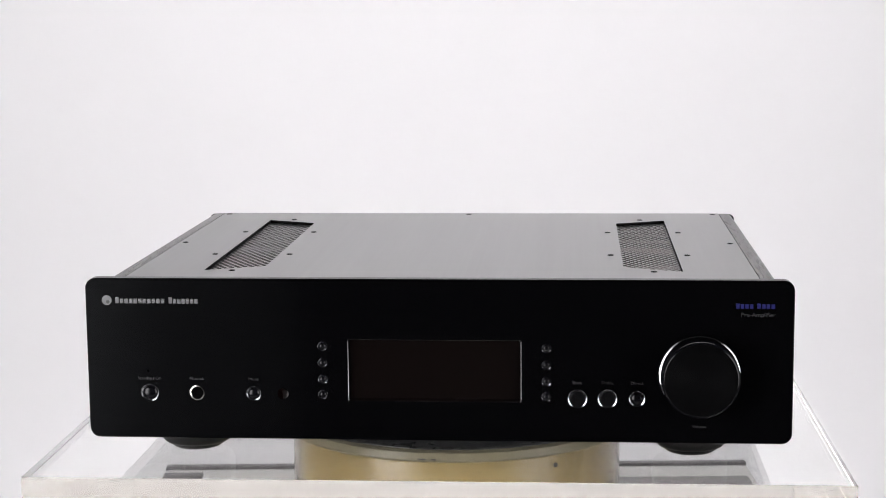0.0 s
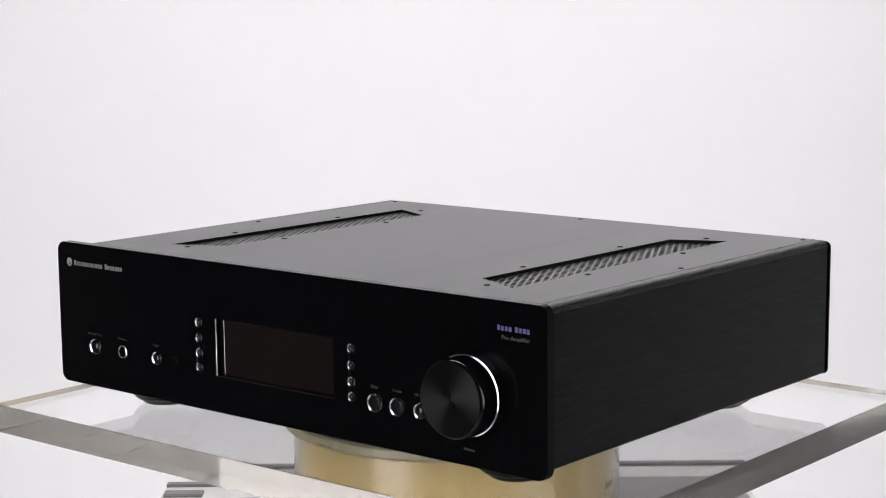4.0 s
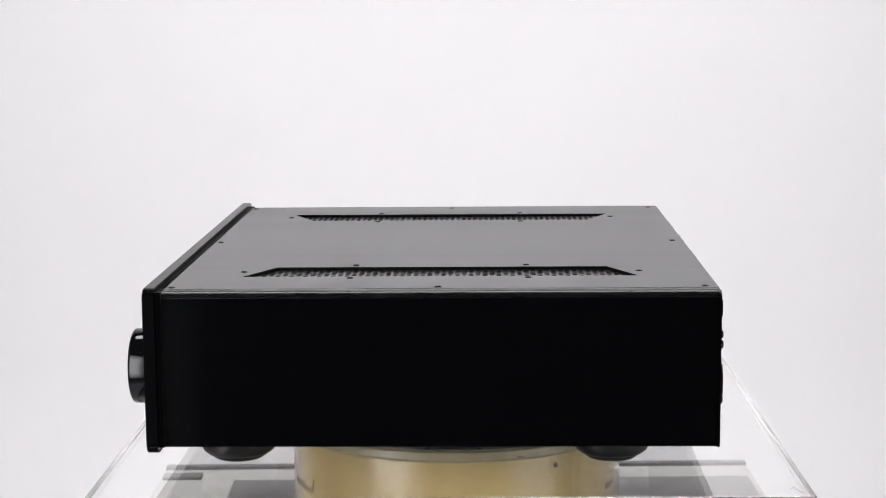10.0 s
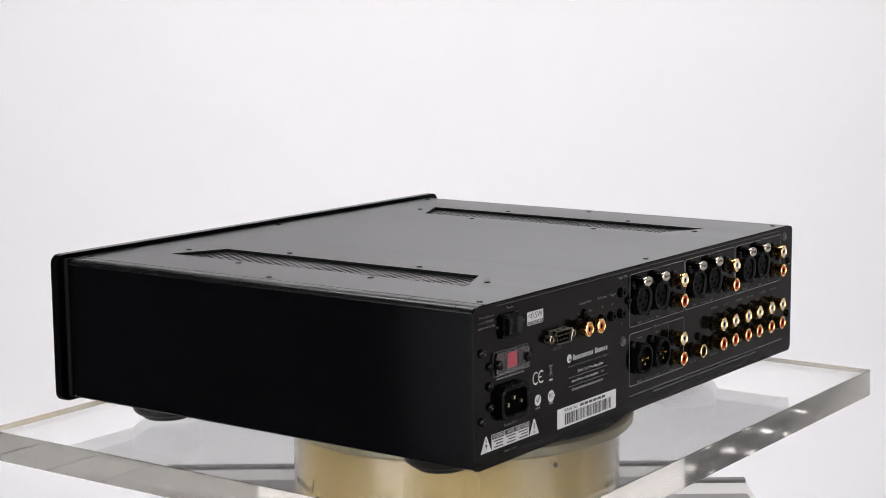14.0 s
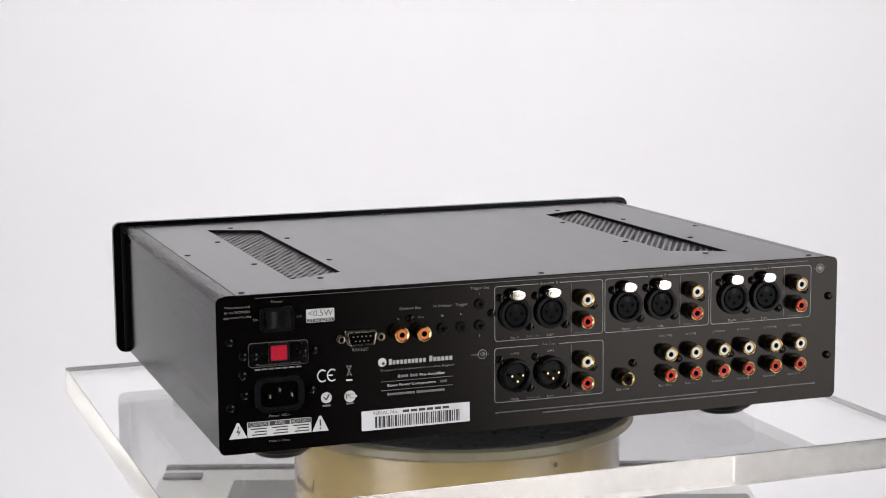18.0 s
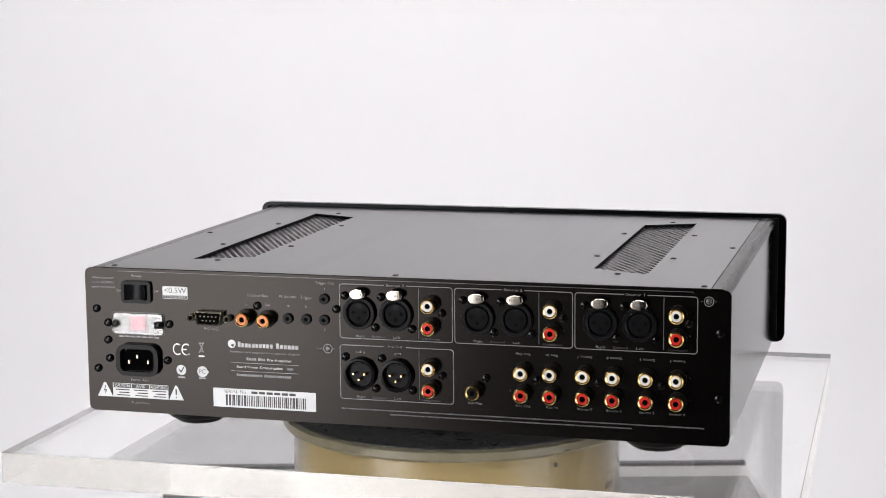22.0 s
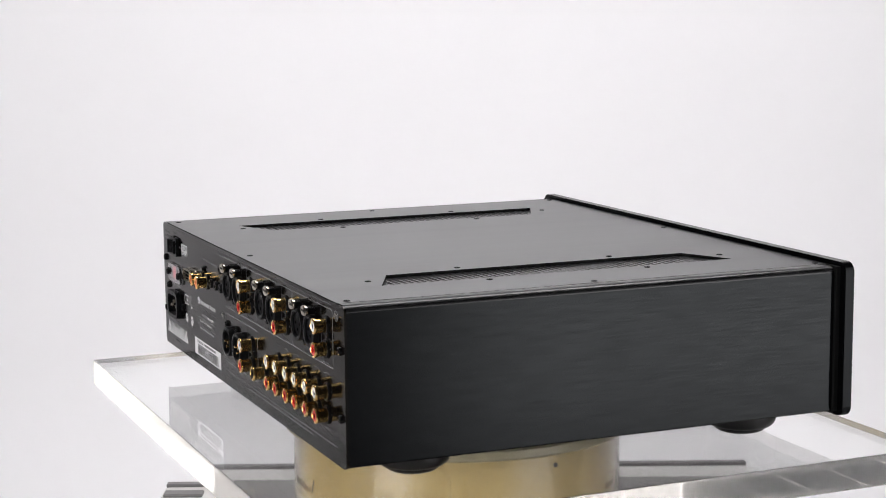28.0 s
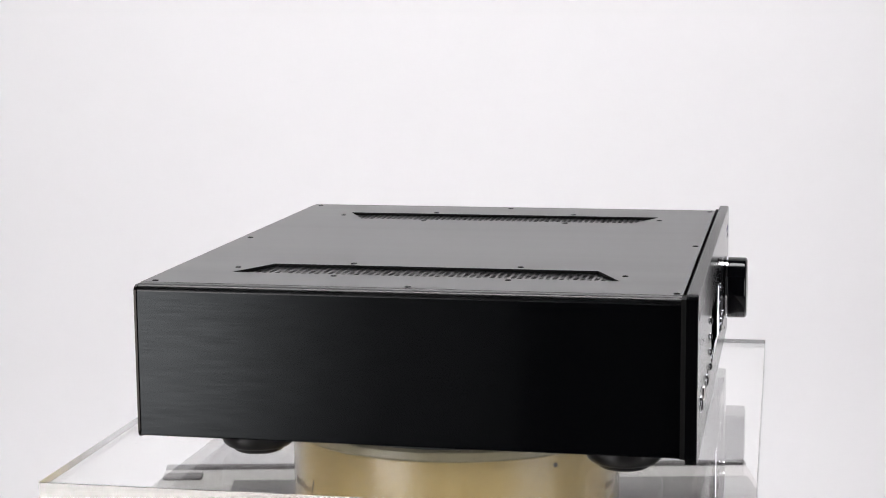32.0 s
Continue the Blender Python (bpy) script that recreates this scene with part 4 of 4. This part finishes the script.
    w("Control Bus", 0.0874, 0.0984, 0.0017, 0.0140)
    w("In", 0.0951, 0.0923, 0.0016, None)
    w("Out", 0.0807, 0.0923, 0.0016, None)
    w("IR Emitter", 0.0665, 0.0984, 0.0017, 0.0118)
    w("In", 0.0666, 0.0923, 0.0016, None)
    w("Trigger", 0.0541, 0.0984, 0.0017, 0.0080)
    w("In", 0.0543, 0.0923, 0.0016, None)
    w("Trigger Out", 0.0420, 0.1080, 0.0017, 0.0125)
    w("1", 0.0421, 0.1040, 0.0016, None)
    w("2", 0.0424, 0.0777, 0.0016, None)
    w("GND", 0.0462, 0.0658, 0.0011, 0.0034, M_DIMPRINT)
    w("RS232C", 0.1195, 0.0750, 0.0019, 0.0100)
    w("Power", 0.1707, 0.1081, 0.0018, 0.0074)
    w("On", 0.1838, 0.0979, 0.0017, None)
    w("Off", 0.1573, 0.0982, 0.0017, None)
    for k, text in enumerate(("Manufactured", "in an ISO9001", "approved facility")):
        w(text, 0.1947, 0.1062 - 0.0030 * k, 0.0015, (0.0148, 0.0150, 0.0168)[k])
    w("Mains Voltage Selector Switch", 0.1705, 0.0704, 0.0012, 0.0270)
    bars("unreadable_print", [(0.1565 + 0.0042 * k, 0.1565 + 0.0042 * k + 0.0033, 0.0671, 0.0681) for k in range(7)], YB, YB + 0.00012, M_GREYPRINT, amp)
    w("Power AC~", 0.1707, 0.0386, 0.0017, 0.0128)
    w("Made in China", 0.1709, 0.0231, 0.0014, 0.0128)
    # standby badge
    badge = part("standby_badge", b_extrude(outline_round(0.1354, 0.1528, 0.0939, 0.1021, 0.0008), "xz", YB + 0.0001, YB), M_WHITE, amp, "white printed standby badge")
    letters("badge_word", "<0.5W", 0.1441, YB + 0.00018, 0.0993, 0.0037, M_BLACKPRINT, badge, back=True, width=0.0152)
    bars("badge_band", [(0.1357, 0.1525, 0.0942, 0.0962)], YB, YB + 0.00016, M_BLACKPRINT, badge)
    letters("badge_word", "STANDBY", 0.1441, YB + 0.00024, 0.0952, 0.0015, M_WHITE, badge, back=True, width=0.0150)
    # maker's mark and texts
    part("maker_mark", b_lathe([(0, 0.0001), (0.0027, 0.0001), (0.0027, 0), (0, 0)], 28, "y", (0.1057, YB, 0.0659)), M_WHITE, amp, "small white disc")
    part("maker_mark", b_lathe([(0, 0.00018), (0.0010, 0.00018), (0.0010, 0), (0, 0)], 20, "y", (0.1051, YB, 0.0650)), M_BLACKPRINT, amp, "small dark disc")
    word_bars(amp, "maker_bars", (0.1018, 0.0775), (0.0757, 0.0600), 0.0640, 0.0023, 0.0041, YB + 0.00006, M_MARKREAR)
    w("Designed and engineered in London, England", 0.0830, 0.0608, 0.0013, 0.0475)
    word_bars(amp, "model_bars", (0.0960, 0.0890), (0.0880, 0.0830), 0.0555, 0.0015, 0.0021, YB + 0.00006, M_GREYPRINT)
    w("Pre-Amplifier", 0.0735, 0.0562, 0.0018, 0.0165, M_WHITE)
    for z in (0.05345, 0.04795):
        bars("printed_line", [(0.0602, 0.1068, z, z + 0.00035)], YB, YB + 0.00012, M_GREYPRINT, amp)
    w("Rated Power Consumption:", 0.0868, 0.0510, 0.0017, 0.0315, M_WHITE)
    bars("unreadable_print", [(0.0640, 0.0684, 0.0502, 0.0518)], YB, YB + 0.00012, M_DIMPRINT, amp)
    word_bars(amp, "address_bars", (0.1030, 0.0850), (0.0840, 0.0655), 0.0448, 0.0014, 0.0019, YB + 0.00006, M_GREYPRINT)
    # approval marks
    for x, bars_in in ((0.1443, False), (0.1382, True)):
        bm = bmesh.new()
        n = 14
        for k in range(n):
            a0, a1 = radians(50 + 260 * k / n), radians(50 + 260 * (k + 1) / n)
            v = []
            for r, a in ((0.0040, a0), (0.0031, a0), (0.0031, a1), (0.0040, a1)):
                v.append(bm.verts.new((x - r * math.cos(a) * 0.85 - 0.0008, YB + 0.0001, 0.0606 + r * math.sin(a))))
            bm.faces.new(v)
        ext = bmesh.ops.extrude_face_region(bm, geom=bm.faces[:])
        bmesh.ops.translate(bm, verts=[e for e in ext["geom"] if isinstance(e, bmesh.types.BMVert)], vec=(0, -0.0001, 0))
        if bars_in:
            b_box(x - 0.0010, x + 0.0022, YB, YB + 0.00012, 0.0602, 0.0610, bm=bm)
        part("approval_mark", bm, M_WHITE, amp)
    bars("bin_mark", [(0.1248, 0.1288, 0.0561, 0.0572)], YB, YB + 0.00012, M_WHITE, amp)
    bm = bmesh.new()
    for a in (0.42, -0.42):
        b_box(-0.00025, 0.00025, 0, 0.00012, -0.0038, 0.0038, bm=bm)
        bmesh.ops.transform(bm, matrix=Matrix.Translation((0.1268, YB, 0.0625)) @ Matrix.Rotation(a, 4, "Y"), verts=list(bm.verts)[-8:])
    b_box(0.1254, 0.1282, YB, YB + 0.00014, 0.0598, 0.0602, bm=bm)
    b_box(0.1252, 0.1284, YB, YB + 0.00014, 0.0650, 0.0656, bm=bm)
    part("bin_mark", bm, M_GREYPRINT, amp)
    part("approval_disc", b_lathe([(0, 0.0001), (0.0034, 0.0001), (0.0034, 0), (0, 0)], 28, "y", (0.1413, YB, 0.0468)), M_WHITE, amp)
    bm = bmesh.new()
    for a, l, x, z in ((0.7, 0.0024, 0.0010, -0.0003), (-0.5, 0.0042, -0.0008, 0.0004)):
        b_box(-0.0004, 0.0004, 0, 0.0002, -l / 2, l / 2, bm=bm)
        bmesh.ops.transform(bm, matrix=Matrix.Translation((0.1413 + x, YB, 0.0468 + z)) @ Matrix.Rotation(a, 4, "Y"), verts=list(bm.verts)[-8:])
    part("approval_tick", bm, M_BLACKPRINT, amp)
    part("approval_disc", b_lathe([(0, 0.0001), (0.0036, 0.0001), (0.0036, 0), (0, 0)], 28, "y", (0.1265, YB, 0.0464)), M_WHITE, amp)
    bars("approval_bar", [(0.1222, 0.1246, 0.0458, 0.0470)], YB, YB + 0.00014, M_WHITE, amp)
    letters("approval_word", "PC", 0.1267, YB + 0.0002, 0.0464, 0.0030, M_BLACKPRINT, amp, back=True)
    bars("unreadable_print", [(0.1388, 0.1438, 0.0414, 0.0425), (0.1242, 0.1290, 0.0415, 0.0426)], YB, YB + 0.00012, M_GREYPRINT, amp)
    # warnings
    for x0, x1 in ((0.1905, 0.2015), (0.1402, 0.1506)):
        xm = (x0 + x1) / 2
        part("warning_triangle", b_extrude([(x0, 0.0264), (x1, 0.0264), (xm + 0.0006, 0.0360), (xm - 0.0006, 0.0360)], "xz", YB + 0.0001, YB), M_WHITE, amp, "white printed warning triangle")
    bm = bmesh.new()
    b_extrude([(0.1963, 0.0338), (0.1953, 0.0338), (0.1972, 0.0302), (0.1958, 0.0302), (0.1964, 0.0274), (0.1945, 0.0310), (0.1960, 0.0310)], "xz", YB + 0.00018, YB + 0.0001, bm=bm)
    part("warning_bolt", bm, M_BLACKPRINT, amp)
    bars("warning_bang", [(0.1449, 0.1459, 0.0297, 0.0337), (0.1449, 0.1459, 0.0276, 0.0287)], YB, YB + 0.00018, M_BLACKPRINT, amp)
    part("warning_table", b_box(0.1510, 0.1904, YB, YB + 0.0001, 0.0264, 0.0358), M_WHITE, amp, "white printed warning table")
    bars("table_head", [(0.1513 + 0.01305 * k, 0.1513 + 0.01305 * k + 0.0125, 0.0327, 0.0355) for k in range(3)], YB, YB + 0.00016, M_BLACKPRINT, amp)
    for k, text in enumerate(("ACHTUNG", "AVIS", "CAUTION")):
        letters("printed_word", text, 0.15755 + 0.01305 * k, YB + 0.00022, 0.0341, 0.0019, M_WHITE, amp, back=True, width=(0.0116, 0.0062, 0.0105)[k])
        bars("unreadable_print", [(0.1525 + 0.01305 * k, 0.1525 + 0.01305 * k + (0.0098, 0.0074, 0.0090)[r], 0.0311 - 0.0018 * r, 0.0318 - 0.0018 * r) for r in range(3)], YB, YB + 0.00016, M_BLACKPRINT, amp)
    # serial label
    lab = part("serial_label", b_box(0.0492, 0.1194, YB, YB + 0.0001, 0.0238, 0.0362), M_LABEL, amp, "silver label with a bar code")
    letters("label_word", "SERIAL No.", 0.1040, YB + 0.00016, 0.0342, 0.0021, M_BLACKPRINT, lab, back=True, width=0.0160)
    bars("unreadable_print", [(0.0930 - 0.0052 * k - 0.0042, 0.0930 - 0.0052 * k, 0.0334, 0.0350) for k in range(6)], YB, YB + 0.00016, M_BLACKPRINT, lab)
    rnd = random.Random(11)
    x = 0.1108
    while x > 0.0560:
        wd = rnd.choice((0.0006, 0.0006, 0.0010, 0.0014))
        bars("code_bar", [(x - wd, x, 0.0250, 0.0322)], YB, YB + 0.00016, M_BLACKPRINT, lab)
        x -= wd + rnd.choice((0.0004, 0.0005, 0.0008))
    # two long lines of tiny print
    rnd = random.Random(7)
    boxes = []
    for z, xa, xb in ((0.0274, 0.0320, -0.1960), (0.0249, 0.0000, -0.1540)):
        x = xa
        while x > xb:
            l = rnd.uniform(0.0012, 0.0050)
            boxes.append((x - l, x, z - 0.00042, z + 0.00042))
            x -= l + 0.0005
    bars("unreadable_print", boxes, YB, YB + 0.00012, M_DIMPRINT, amp)

# ---- put it together ----
WEST_OB = room()
sweep()
for x, y, w, turn, cloth in ((-0.866, -1.022, 0.61, -39.4, M_SOFT_WEST), (1.163, -0.721, 0.74, 50.1, M_SOFT_EAST)):
    softbox(pose(x, y, 0.20, 0, 0, turn), w, cloth)
strip_light()
stand()
DISC, PLATE = turning()
AMP = amplifier()

# wall tiles: square, on a bed of pale grout
TILE = 0.22
grid = [(0.16 + TILE * a, FLOOR + TILE * (b + 0.5)) for a in range(4) for b in range(8)]
bed = b_box(0.0, 0.003, 0.05, 0.05 + TILE * 4, FLOOR + 0.001, FLOOR + TILE * 8)
part("grout", bed, M_GROUT, WEST_OB, "pale grout").location = (-2.6, 0, 0)
first = part("tile", b_box(0.0031, 0.008, -TILE / 2 + 0.004, TILE / 2 - 0.004, -TILE / 2 + 0.004, TILE / 2 - 0.004), M_TILE, WEST_OB)
first.location = (-2.6, *grid[0])
for y, z in grid[1:]:
    share("tile", first, (-2.6, y, z), WEST_OB)


def motions():
    """The table turns clockwise seen from above, with all that stands on it."""
    turns = [(0, 4.4), (1, 13.59), (2, 22.58), (3, 31.38), (4, 40.06), (5, 48.66), (6, 57.24), (7, 65.81), (8, 74.39), (9, 82.99), (10, 91.6), (11, 100.2), (12, 108.8), (13, 117.38), (14, 125.96), (15, 134.54), (16, 143.14), (17, 151.75), (18, 160.41), (19, 169.1), (20, 177.83), (21, 186.59), (22, 195.36), (23, 204.11), (24, 212.83), (25, 221.5), (26, 230.1), (27, 238.64), (28, 247.14), (29, 255.65), (30, 264.2), (31, 272.83), (32, 281.54)]
    for thing in (DISC, PLATE, AMP):
        walk(thing, [(t, pose(0, 0, 0, 0, 0, -a)) for t, a in turns])


motions()
